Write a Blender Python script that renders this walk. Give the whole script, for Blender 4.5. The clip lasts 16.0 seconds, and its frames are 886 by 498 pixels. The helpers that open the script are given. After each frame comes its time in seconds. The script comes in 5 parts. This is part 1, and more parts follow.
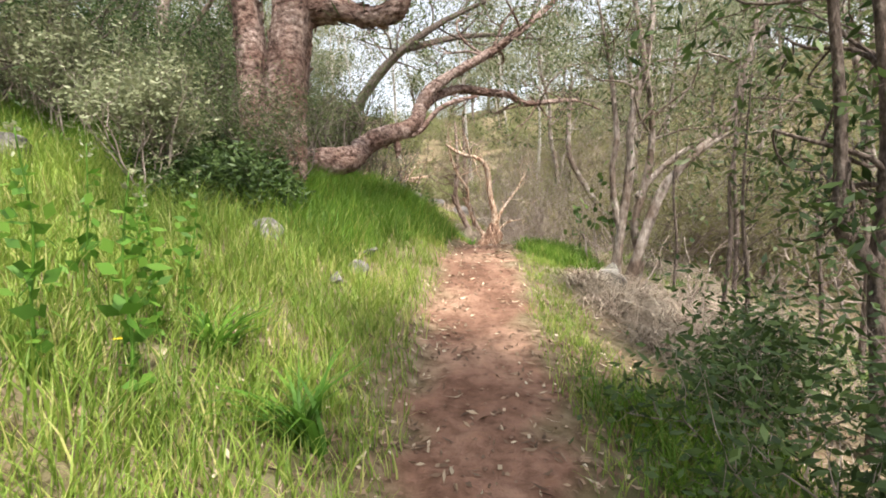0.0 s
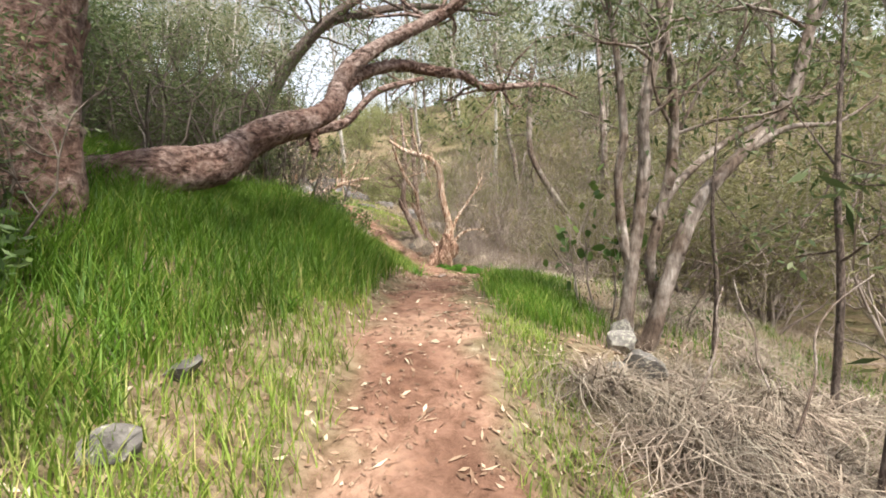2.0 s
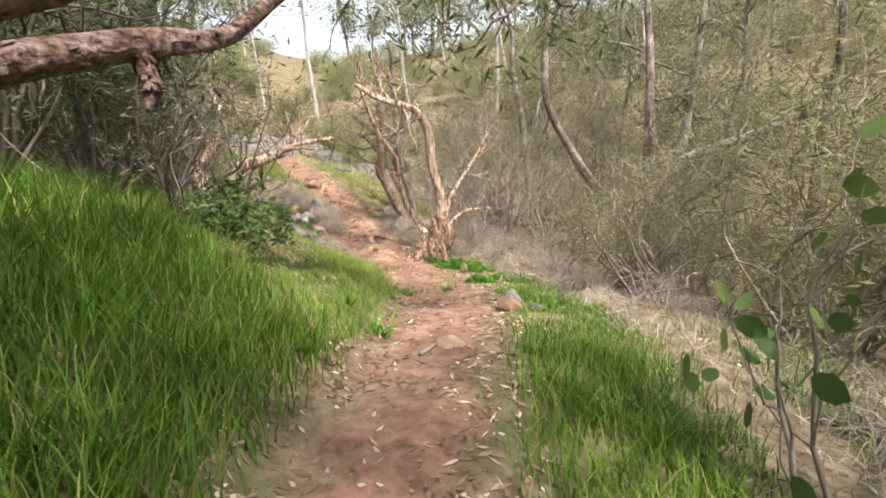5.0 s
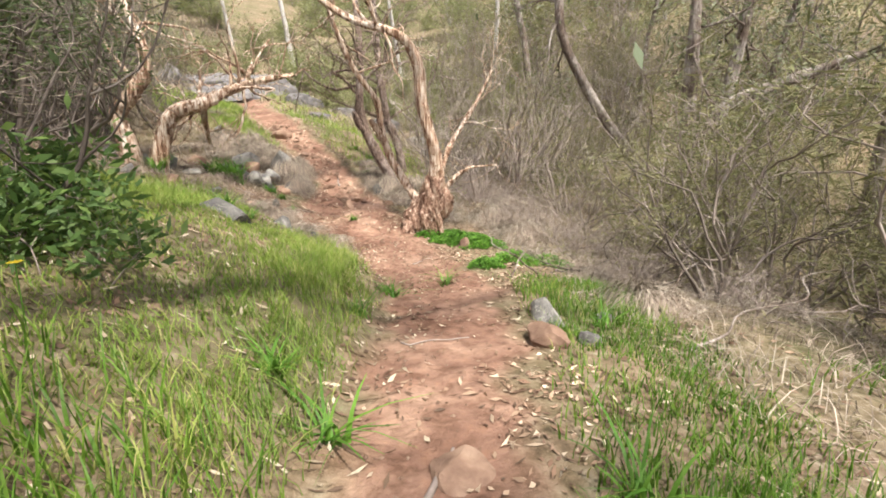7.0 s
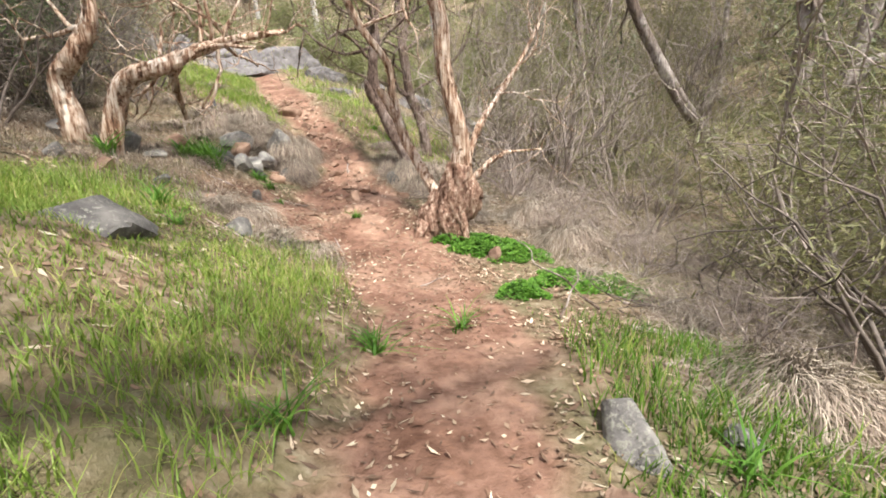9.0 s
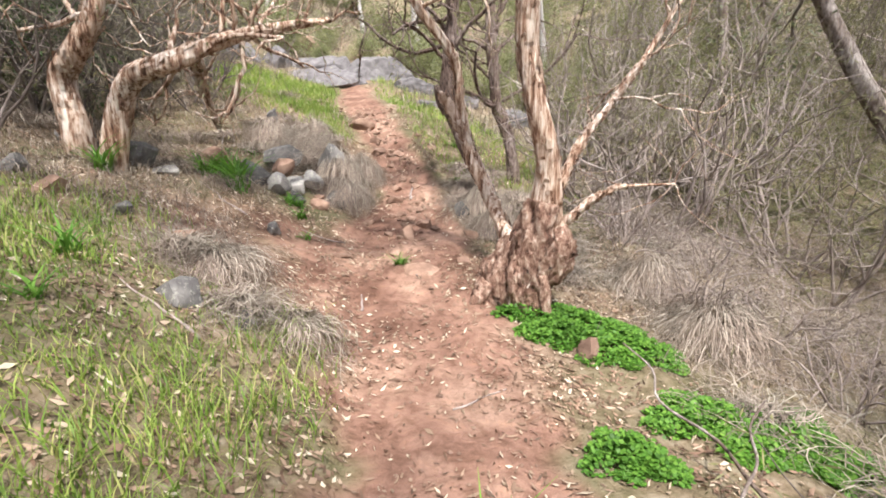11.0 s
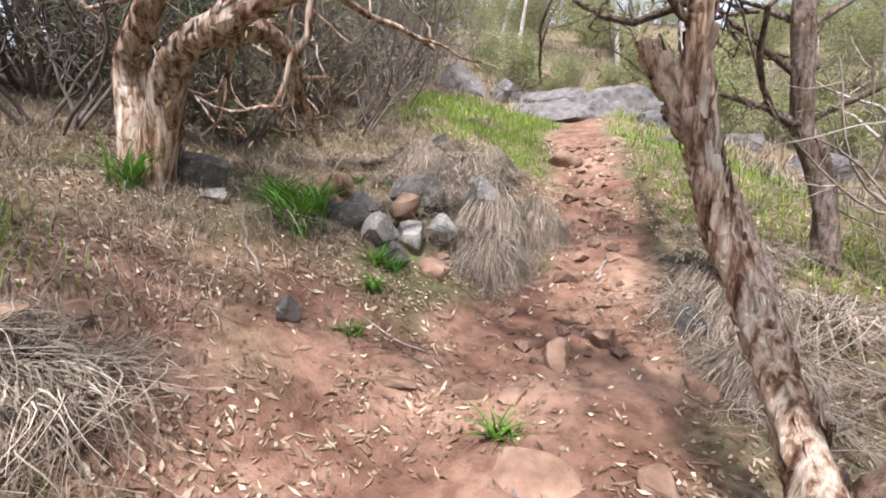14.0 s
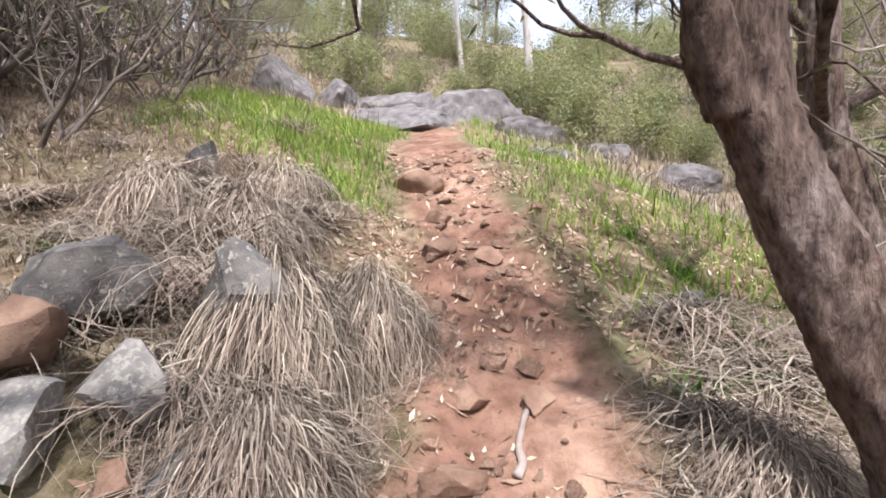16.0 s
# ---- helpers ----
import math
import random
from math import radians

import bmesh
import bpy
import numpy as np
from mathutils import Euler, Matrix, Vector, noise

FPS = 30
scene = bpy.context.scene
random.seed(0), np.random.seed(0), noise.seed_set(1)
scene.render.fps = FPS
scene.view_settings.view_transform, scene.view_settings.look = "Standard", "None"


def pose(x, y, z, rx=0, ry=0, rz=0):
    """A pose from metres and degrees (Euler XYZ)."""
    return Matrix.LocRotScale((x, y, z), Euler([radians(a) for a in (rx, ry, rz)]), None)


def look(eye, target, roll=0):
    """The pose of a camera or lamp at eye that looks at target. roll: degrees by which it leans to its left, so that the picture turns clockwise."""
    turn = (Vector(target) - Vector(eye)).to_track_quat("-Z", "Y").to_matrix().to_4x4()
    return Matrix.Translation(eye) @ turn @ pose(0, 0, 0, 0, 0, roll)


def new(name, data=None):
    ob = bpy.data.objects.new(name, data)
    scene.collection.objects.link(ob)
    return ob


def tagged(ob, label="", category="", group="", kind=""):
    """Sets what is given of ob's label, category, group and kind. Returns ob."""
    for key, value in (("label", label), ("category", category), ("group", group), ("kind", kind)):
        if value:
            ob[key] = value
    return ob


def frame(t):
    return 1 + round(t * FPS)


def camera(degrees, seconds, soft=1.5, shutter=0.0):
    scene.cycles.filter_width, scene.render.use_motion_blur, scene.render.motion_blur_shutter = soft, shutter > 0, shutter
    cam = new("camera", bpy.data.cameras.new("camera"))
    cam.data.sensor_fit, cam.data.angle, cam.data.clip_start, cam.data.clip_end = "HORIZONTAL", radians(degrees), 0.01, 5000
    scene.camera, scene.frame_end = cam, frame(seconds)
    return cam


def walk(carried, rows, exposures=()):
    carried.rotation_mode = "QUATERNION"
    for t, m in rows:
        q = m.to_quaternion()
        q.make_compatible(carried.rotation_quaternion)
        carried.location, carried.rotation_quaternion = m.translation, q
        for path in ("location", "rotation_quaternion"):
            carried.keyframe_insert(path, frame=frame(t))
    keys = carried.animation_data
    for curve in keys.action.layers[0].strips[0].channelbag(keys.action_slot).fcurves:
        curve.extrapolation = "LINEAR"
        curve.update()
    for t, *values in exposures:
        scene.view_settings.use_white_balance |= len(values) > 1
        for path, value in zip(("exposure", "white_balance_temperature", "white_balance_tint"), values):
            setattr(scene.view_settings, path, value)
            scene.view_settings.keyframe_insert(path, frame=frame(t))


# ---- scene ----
cam = camera(85.5, 16.0, 1.8)
METRES, EYE, TILT, LEAN, TURN = 19.0, 1.5, -2.5, 0.0, 0.0
ROWS = [
    (0.0, 0.0, 0.0, 0.0, 0.0, -0.0, 0.0),
    (0.5, 0.0042, 0.0378, 0.0063, -0.47, 0.64, 0.24),
    (1.0, 0.0116, 0.0763, 0.0158, -1.41, 0.87, 0.45),
    (1.5, 0.0124, 0.1114, 0.0245, -3.3, 0.39, 0.75),
    (2.0, 0.0175, 0.1411, 0.0313, -5.25, -0.52, 1.09),
    (2.5, 0.0228, 0.1763, 0.0382, -5.92, -1.11, 1.22),
    (3.0, 0.0273, 0.2111, 0.0448, -5.21, -1.1, 1.16),
    (3.5, 0.0318, 0.2496, 0.0507, -4.22, -1.11, 1.12),
    (4.0, 0.0353, 0.2871, 0.057, -4.16, -1.93, 1.13),
    (4.5, 0.0385, 0.3214, 0.0634, -5.12, -3.82, 1.31),
    (7.0, 0.0503, 0.4671, 0.077, -7.08, -12.35, 1.87),
    (7.5, 0.0524, 0.496, 0.0779, -6.07, -12.73, 1.74),
    (8.0, 0.0576, 0.5199, 0.078, -5.25, -13.43, 1.74),
    (8.5, 0.0654, 0.5452, 0.0745, -4.03, -14.17, 1.64),
    (11.0, 0.0906, 0.6803, 0.0729, 10.25, -11.96, 0.0),
    (11.5, 0.091, 0.709, 0.0743, 14.89, -10.97, -0.66),
    (12.0, 0.092, 0.7319, 0.0716, 21.08, -9.99, -1.51),
    (12.5, 0.0934, 0.7559, 0.0657, 28.15, -9.14, -2.5),
    (13.0, 0.092, 0.783, 0.0631, 34.6, -8.43, -3.37),
    (13.5, 0.0876, 0.8117, 0.0635, 38.59, -7.78, -3.9),
    (14.0, 0.0768, 0.842, 0.0679, 39.46, -7.06, -3.88),
    (14.5, 0.06, 0.8759, 0.0692, 37.66, -6.23, -3.65),
    (15.0, 0.0402, 0.9062, 0.0736, 33.99, -5.21, -3.17),
    (15.5, 0.0252, 0.9371, 0.0791, 28.56, -4.57, -2.33),
    (16.0, 0.0154, 0.9654, 0.0832, 22.19, -4.71, -1.39),
]
walk(cam, [(t, pose(0, 0, EYE, TILT, LEAN, TURN) @ pose(METRES * x, METRES * y, METRES * z, 90 + pitch, roll, yaw)) for t, x, y, z, yaw, pitch, roll in ROWS],
     [(0.0, 1.25, 6600, 10), (1.0, 1.12, 6600, 10), (4.5, 1.22, 6500, 10), (8.5, 1.2, 6350, 10), (11.0, 1.2, 6050, 13), (13.5, 1.1, 5950, 15), (16.0, 1.12, 5900, 16)])

# ---- world, sun, exposure ----
SUN_EL, SUN_AZ = radians(61), radians(152)      # azimuth from +y, towards +x
world = bpy.data.worlds.new("sky")
scene.world = world
world.use_nodes = True
wn = world.node_tree.nodes
sky = wn.new("ShaderNodeTexSky")
sky.sky_type, sky.sun_disc, sky.sun_elevation, sky.sun_rotation = "NISHITA", False, SUN_EL, SUN_AZ
sky.dust_density, sky.air_density, sky.ozone_density = 3.0, 1.0, 1.0
haze = wn.new("ShaderNodeHueSaturation")
haze.inputs["Saturation"].default_value, haze.inputs["Value"].default_value = 0.35, 1.15
world.node_tree.links.new(sky.outputs[0], haze.inputs["Color"])
world.node_tree.links.new(haze.outputs[0], wn["Background"].inputs["Color"])
wn["Background"].inputs["Strength"].default_value = 0.15
sun = new("sun", bpy.data.lights.new("sun", "SUN"))
sun.data.energy, sun.data.angle, sun.data.color = 3.7, radians(2.5), (1.0, 0.95, 0.86)
sun_from = Vector((math.sin(SUN_AZ) * math.cos(SUN_EL), math.cos(SUN_AZ) * math.cos(SUN_EL), math.sin(SUN_EL)))
sun.matrix_world = look(sun_from * 50, (0, 0, 0))


# ---- materials ----
def material(name):
    m = bpy.data.materials.new(name)
    m.use_nodes = True
    return m, m.node_tree.nodes, m.node_tree.links, m.node_tree.nodes["Principled BSDF"]


def ramp(nodes, stops):
    r = nodes.new("ShaderNodeValToRGB")
    while len(r.color_ramp.elements) < len(stops):
        r.color_ramp.elements.new(0.5)
    for e, (p, c) in zip(r.color_ramp.elements, stops):
        e.position, e.color = p, (*c, 1)
    return r


def noise_tex(nodes, links, scale, detail=6, rough=0.6, stretch=None, source="Object"):
    tc = nodes.new("ShaderNodeTexCoord")
    n = nodes.new("ShaderNodeTexNoise")
    n.inputs["Scale"].default_value, n.inputs["Detail"].default_value, n.inputs["Roughness"].default_value = scale, detail, rough
    if stretch:
        mp = nodes.new("ShaderNodeMapping")
        mp.inputs["Scale"].default_value = stretch
        links.new(tc.outputs[source], mp.inputs[0])
        links.new(mp.outputs[0], n.inputs["Vector"])
    else:
        links.new(tc.outputs[source], n.inputs["Vector"])
    return n


def mix(nodes, links, fac, a, b, mode="MIX"):
    m = nodes.new("ShaderNodeMix")
    m.data_type, m.blend_type = "RGBA", mode
    for sock, v in ((m.inputs[0], fac), (m.inputs[6], a), (m.inputs[7], b)):
        if isinstance(v, (int, float)):
            sock.default_value = v
        elif isinstance(v, tuple):
            sock.default_value = (*v, 1)
        else:
            links.new(v, sock)
    return m.outputs[2]


def bump(nodes, links, bsdf, height, strength, distance):
    b = nodes.new("ShaderNodeBump")
    b.inputs["Strength"].default_value, b.inputs["Distance"].default_value = strength, distance
    links.new(height, b.inputs["Height"])
    links.new(b.outputs[0], bsdf.inputs["Normal"])
    return b


def ground_material():
    m, n, l, b = material("ground_earth")
    at = n.new("ShaderNodeAttribute")
    at.attribute_name = "dirt"
    big, mid, fine = noise_tex(n, l, 1.3), noise_tex(n, l, 9), noise_tex(n, l, 70, 4)
    dirt = ramp(n, [(0.32, (0.125, 0.066, 0.044)), (0.5, (0.22, 0.125, 0.088)), (0.7, (0.35, 0.225, 0.16))])
    l.new(big.outputs[0], dirt.inputs[0])
    fleck = ramp(n, [(0.35, (0.55, 0.5, 0.45)), (0.55, (1, 1, 1)), (0.75, (1.25, 1.2, 1.1))])
    l.new(mid.outputs[0], fleck.inputs[0])
    d2 = mix(n, l, 0.8, dirt.outputs[0], fleck.outputs[0], "MULTIPLY")
    soil = ramp(n, [(0.3, (0.07, 0.05, 0.03)), (0.45, (0.17, 0.12, 0.075)), (0.6, (0.25, 0.19, 0.13)), (0.75, (0.36, 0.3, 0.22))])
    l.new(mid.outputs[0], soil.inputs[0])
    veg = noise_tex(n, l, 0.55, 8, 0.7)
    vr = ramp(n, [(0.4, (0, 0, 0)), (0.62, (1, 1, 1))])
    l.new(veg.outputs[0], vr.inputs[0])
    green = mix(n, l, vr.outputs[0], soil.outputs[0], mix(n, l, 0.7, soil.outputs[0], (0.07, 0.08, 0.03)))
    col = mix(n, l, at.outputs["Fac"], green, d2)
    l.new(col, b.inputs["Base Color"])
    b.inputs["Roughness"].default_value = 0.95
    b.inputs["Specular IOR Level"].default_value = 0.15
    add = n.new("ShaderNodeMath")
    add.operation = "MULTIPLY_ADD"
    l.new(fine.outputs[0], add.inputs[0])
    add.inputs[1].default_value = 0.3
    l.new(mid.outputs[0], add.inputs[2])
    bump(n, l, b, add.outputs[0], 0.7, 0.05)
    return m


def bark_material(name, stops, stretch, scale=4.0, strength=0.8, dist=0.03, patches=None):
    m, n, l, b = material(name)
    s = noise_tex(n, l, scale, 8, 0.65, stretch)
    r = ramp(n, stops)
    l.new(s.outputs[0], r.inputs[0])
    col = r.outputs[0]
    if patches:
        p = noise_tex(n, l, 2.2, 5, 0.6)
        pr = ramp(n, [(0.36, (0, 0, 0)), (0.56, (1, 1, 1))])
        l.new(p.outputs[0], pr.inputs[0])
        col = mix(n, l, pr.outputs[0], col, patches, "MULTIPLY")
    l.new(col, b.inputs["Base Color"])
    b.inputs["Roughness"].default_value = 0.85
    b.inputs["Specular IOR Level"].default_value = 0.2
    bump(n, l, b, s.outputs[0], strength, dist)
    return m


def leaf_material(name, stops, translucent=0.35, rough=0.55):
    m, n, l, b = material(name)
    geo = n.new("ShaderNodeNewGeometry")
    r = ramp(n, stops)
    l.new(geo.outputs["Random Per Island"], r.inputs[0])
    big = noise_tex(n, l, 0.9, 3, source="Object")
    shade = ramp(n, [(0.3, (0.65, 0.7, 0.6)), (0.7, (1.25, 1.2, 1.05))])
    l.new(big.outputs[0], shade.inputs[0])
    col = mix(n, l, 1.0, r.outputs[0], shade.outputs[0], "MULTIPLY")
    l.new(col, b.inputs["Base Color"])
    b.inputs["Roughness"].default_value = rough
    b.inputs["Specular IOR Level"].default_value = 0.3
    tr = n.new("ShaderNodeBsdfTranslucent")
    l.new(col, tr.inputs["Color"])
    mx = n.new("ShaderNodeMixShader")
    mx.inputs[0].default_value = translucent
    l.new(b.outputs[0], mx.inputs[1])
    l.new(tr.outputs[0], mx.inputs[2])
    l.new(mx.outputs[0], n["Material Output"].inputs["Surface"])
    return m


def rock_material(name, stops, lichen=0.55):
    m, n, l, b = material(name)
    a, f = noise_tex(n, l, 5, 8), noise_tex(n, l, 28, 6, 0.7)
    oi = n.new("ShaderNodeObjectInfo")
    r = ramp(n, stops)
    l.new(a.outputs[0], r.inputs[0])
    sp = ramp(n, [(lichen, (0, 0, 0)), (lichen + 0.08, (1, 1, 1))])
    l.new(f.outputs[0], sp.inputs[0])
    col = mix(n, l, sp.outputs[0], r.outputs[0], (0.3, 0.3, 0.26))
    tone = ramp(n, [(0, (0.75, 0.72, 0.7)), (1, (1.2, 1.15, 1.1))])
    l.new(oi.outputs["Random"], tone.inputs[0])
    l.new(mix(n, l, 1.0, col, tone.outputs[0], "MULTIPLY"), b.inputs["Base Color"])
    b.inputs["Roughness"].default_value = 0.9
    b.inputs["Specular IOR Level"].default_value = 0.25
    bump(n, l, b, f.outputs[0], 0.6, 0.03)
    return m


GROUND = ground_material()
BARK_PINK = bark_material("pinkish_gum_bark", [(0.34, (0.05, 0.033, 0.027)), (0.45, (0.2, 0.135, 0.115)), (0.56, (0.36, 0.27, 0.235)), (0.7, (0.56, 0.47, 0.42))], (1.8, 3.0, 3.0), 6.0, 1.0, 0.08, (0.6, 0.5, 0.46))
BARK_GREY = bark_material("smooth_grey_bark", [(0.32, (0.1, 0.08, 0.068)), (0.46, (0.27, 0.225, 0.195)), (0.6, (0.42, 0.37, 0.33)), (0.72, (0.58, 0.53, 0.48))], (5, 5, 1.5), 4.0, 0.8, 0.03, (0.4, 0.34, 0.3))
BARK_PAPER = bark_material("flaky_paperbark", [(0.34, (0.07, 0.04, 0.027)), (0.44, (0.27, 0.165, 0.11)), (0.5, (0.5, 0.385, 0.3)), (0.62, (0.76, 0.69, 0.6))], (8, 8, 0.9), 2.6, 1.0, 0.05, (0.9, 0.8, 0.72))
BARK_FOOT = bark_material("gnarled_root_bark", [(0.33, (0.055, 0.03, 0.022)), (0.46, (0.21, 0.115, 0.078)), (0.58, (0.38, 0.255, 0.185)), (0.72, (0.62, 0.51, 0.41))], (5, 5, 2.5), 4.0, 1.0, 0.06)
BARK_DARK = bark_material("rough_dark_bark", [(0.3, (0.03, 0.024, 0.02)), (0.5, (0.12, 0.09, 0.075)), (0.7, (0.26, 0.21, 0.18))], (5, 5, 2.2), 7.0, 1.0, 0.04)
BARK_ROUGH = bark_material("rough_brown_bark", [(0.33, (0.07, 0.05, 0.042)), (0.48, (0.23, 0.175, 0.15)), (0.66, (0.42, 0.345, 0.3))], (5, 5, 1.6), 6.0, 1.0, 0.06, (0.62, 0.55, 0.5))
TWIG_DARK = bark_material("dark_thicket_bark", [(0.3, (0.06, 0.047, 0.038)), (0.5, (0.12, 0.095, 0.08)), (0.7, (0.22, 0.185, 0.16))], (3, 3, 3), 1.0, 0.2, 0.01)
BARK_WHITE = bark_material("white_gum_bark", [(0.3, (0.25, 0.22, 0.19)), (0.5, (0.45, 0.41, 0.37)), (0.7, (0.6, 0.57, 0.52))], (3, 3, 0.8), 2.0, 0.3, 0.02)
TWIG = bark_material("dry_twig_bark", [(0.3, (0.14, 0.108, 0.09)), (0.5, (0.28, 0.225, 0.195)), (0.7, (0.42, 0.36, 0.32))], (3, 3, 3), 1.0, 0.2, 0.01)
LEAF_GUM = leaf_material("gum_leaves", [(0, (0.05, 0.075, 0.03)), (0.5, (0.09, 0.12, 0.05)), (1, (0.15, 0.17, 0.08))], 0.35)
# distance haze is put into the colour: paler, greyer than gum_leaves
LEAF_FAR = leaf_material("haze_tinted_gum_leaves", [(0, (0.125, 0.14, 0.085)), (0.5, (0.205, 0.22, 0.145)), (1, (0.32, 0.33, 0.23))], 0.4)
LEAF_OLIVE = leaf_material("olive_shrub_leaves", [(0, (0.12, 0.125, 0.055)), (0.5, (0.2, 0.195, 0.095)), (1, (0.3, 0.275, 0.15))], 0.35)
LEAF_DARK = leaf_material("dark_shrub_leaves", [(0, (0.03, 0.055, 0.02)), (0.5, (0.055, 0.095, 0.03)), (1, (0.1, 0.15, 0.05))], 0.3)
LEAF_PALE = leaf_material("silvery_shrub_leaves", [(0, (0.13, 0.15, 0.09)), (0.5, (0.2, 0.22, 0.13)), (1, (0.33, 0.34, 0.24))], 0.3)
LEAF_BRIGHT = leaf_material("bright_weed_leaves", [(0, (0.06, 0.14, 0.02)), (0.5, (0.1, 0.23, 0.03)), (1, (0.17, 0.32, 0.05))], 0.4)
LEAF_LIME = leaf_material("lime_bush_leaves", [(0, (0.18, 0.195, 0.09)), (0.5, (0.26, 0.275, 0.135)), (1, (0.37, 0.375, 0.21))], 0.42)
LEAF_ROUND = leaf_material("round_shrub_leaves", [(0, (0.06, 0.11, 0.035)), (0.5, (0.1, 0.17, 0.05)), (1, (0.17, 0.24, 0.07))], 0.4)
LEAF_OAK = leaf_material("drooping_sheoak_needles", [(0, (0.11, 0.095, 0.075)), (0.5, (0.18, 0.16, 0.125)), (1, (0.27, 0.245, 0.195))], 0.25)
GRASS = leaf_material("green_grass", [(0, (0.06, 0.13, 0.015)), (0.5, (0.11, 0.22, 0.025)), (0.85, (0.18, 0.29, 0.045)), (1, (0.36, 0.34, 0.13))], 0.45)
# pale dry-tipped grass; sunlight is also worked into this brighter colour
GRASS_PALE = leaf_material("sun_tinted_pale_grass", [(0, (0.13, 0.22, 0.035)), (0.5, (0.22, 0.32, 0.06)), (0.8, (0.32, 0.4, 0.1)), (1, (0.48, 0.43, 0.2))], 0.45)
STRAW = leaf_material("dead_straw", [(0, (0.11, 0.083, 0.072)), (0.4, (0.23, 0.18, 0.16)), (0.8, (0.36, 0.298, 0.268)), (1, (0.55, 0.475, 0.435))], 0.15, 0.8)
LITTER = leaf_material("fallen_leaves", [(0, (0.09, 0.055, 0.04)), (0.35, (0.19, 0.115, 0.085)), (0.75, (0.31, 0.215, 0.165)), (0.88, (0.45, 0.35, 0.285)), (1, (0.64, 0.55, 0.47))], 0.1, 0.7)
ROCK_DARK = rock_material("dark_basalt", [(0.3, (0.06, 0.055, 0.055)), (0.5, (0.13, 0.125, 0.12)), (0.7, (0.23, 0.22, 0.205))], 0.56)
ROCK_BROWN = rock_material("brown_sandstone", [(0.3, (0.13, 0.08, 0.057)), (0.5, (0.24, 0.155, 0.112)), (0.7, (0.35, 0.25, 0.185))], 0.68)
ROCK_SLAB = rock_material("outcrop_slab", [(0.3, (0.07, 0.066, 0.066)), (0.5, (0.15, 0.142, 0.142)), (0.7, (0.23, 0.22, 0.218))], 0.66)
ROCK_PALE = rock_material("pale_lichen_rock", [(0.3, (0.1, 0.095, 0.092)), (0.5, (0.19, 0.182, 0.175)), (0.7, (0.36, 0.345, 0.325))], 0.5)
PETAL = leaf_material("yellow_petals", [(0, (0.75, 0.5, 0.02)), (1, (0.85, 0.65, 0.05))], 0.3)


# ---- mesh building ----
class Build:
    """Gathers vertices and faces for one mesh."""

    def __init__(self):
        self.v, self.f, self.n = [], [], 0

    def add(self, verts, faces):
        self.v.append(np.asarray(verts, float).reshape(-1, 3))
        self.f.extend(tuple(int(i) + self.n for i in f) for f in faces)
        self.n += len(self.v[-1])

    def strips(self, rows):
        """rows: (count, k, 2, 3) pairs of edge points; a strip of quads for each."""
        c, k = rows.shape[:2]
        base = (np.arange(c) * k * 2)[:, None] + self.n
        i = (np.arange(k - 1) * 2)[None, :]
        q = np.stack([base + i, base + i + 1, base + i + 3, base + i + 2], -1).reshape(-1, 4)
        self.v.append(rows.reshape(-1, 3))
        self.f.extend(map(tuple, q.tolist()))
        self.n += c * k * 2

    def mesh(self, name, mat, smooth=True):
        me = bpy.data.meshes.new(name)
        me.from_pydata(np.concatenate(self.v).tolist() if self.v else [], [], self.f)
        me.materials.append(mat)
        if smooth:
            me.polygons.foreach_set("use_smooth", np.ones(len(me.polygons), bool))
        return me


def part(name, b, mat, parent=None, label="", smooth=True):
    ob = new(name, b.mesh(name, mat, smooth))
    ob.parent = parent
    if label:
        ob["label"] = label
    return ob


def thing(name, x, y, z, label, category, group=""):
    ob = new(name)
    ob.location = (x, y, z)
    ob.empty_display_size = 0.1
    return tagged(ob, label, category, group)


def spline(points, per=6):
    """A smooth line through points (any columns)."""
    p = np.array(points, float)
    if len(p) < 3:
        return np.array([p[0] + (p[-1] - p[0]) * t for t in np.linspace(0, 1, per + 1)])
    e = np.vstack([2 * p[0] - p[1], p, 2 * p[-1] - p[-2]])
    out = []
    for i in range(1, len(e) - 2):
        for t in np.arange(per) / per:
            a, b, c, d = e[i - 1:i + 3]
            out.append(0.5 * (2 * b + (c - a) * t + (2 * a - 5 * b + 4 * c - d) * t * t + (3 * b - a - 3 * c + d) * t ** 3))
    return np.vstack([out, p[-1:]])


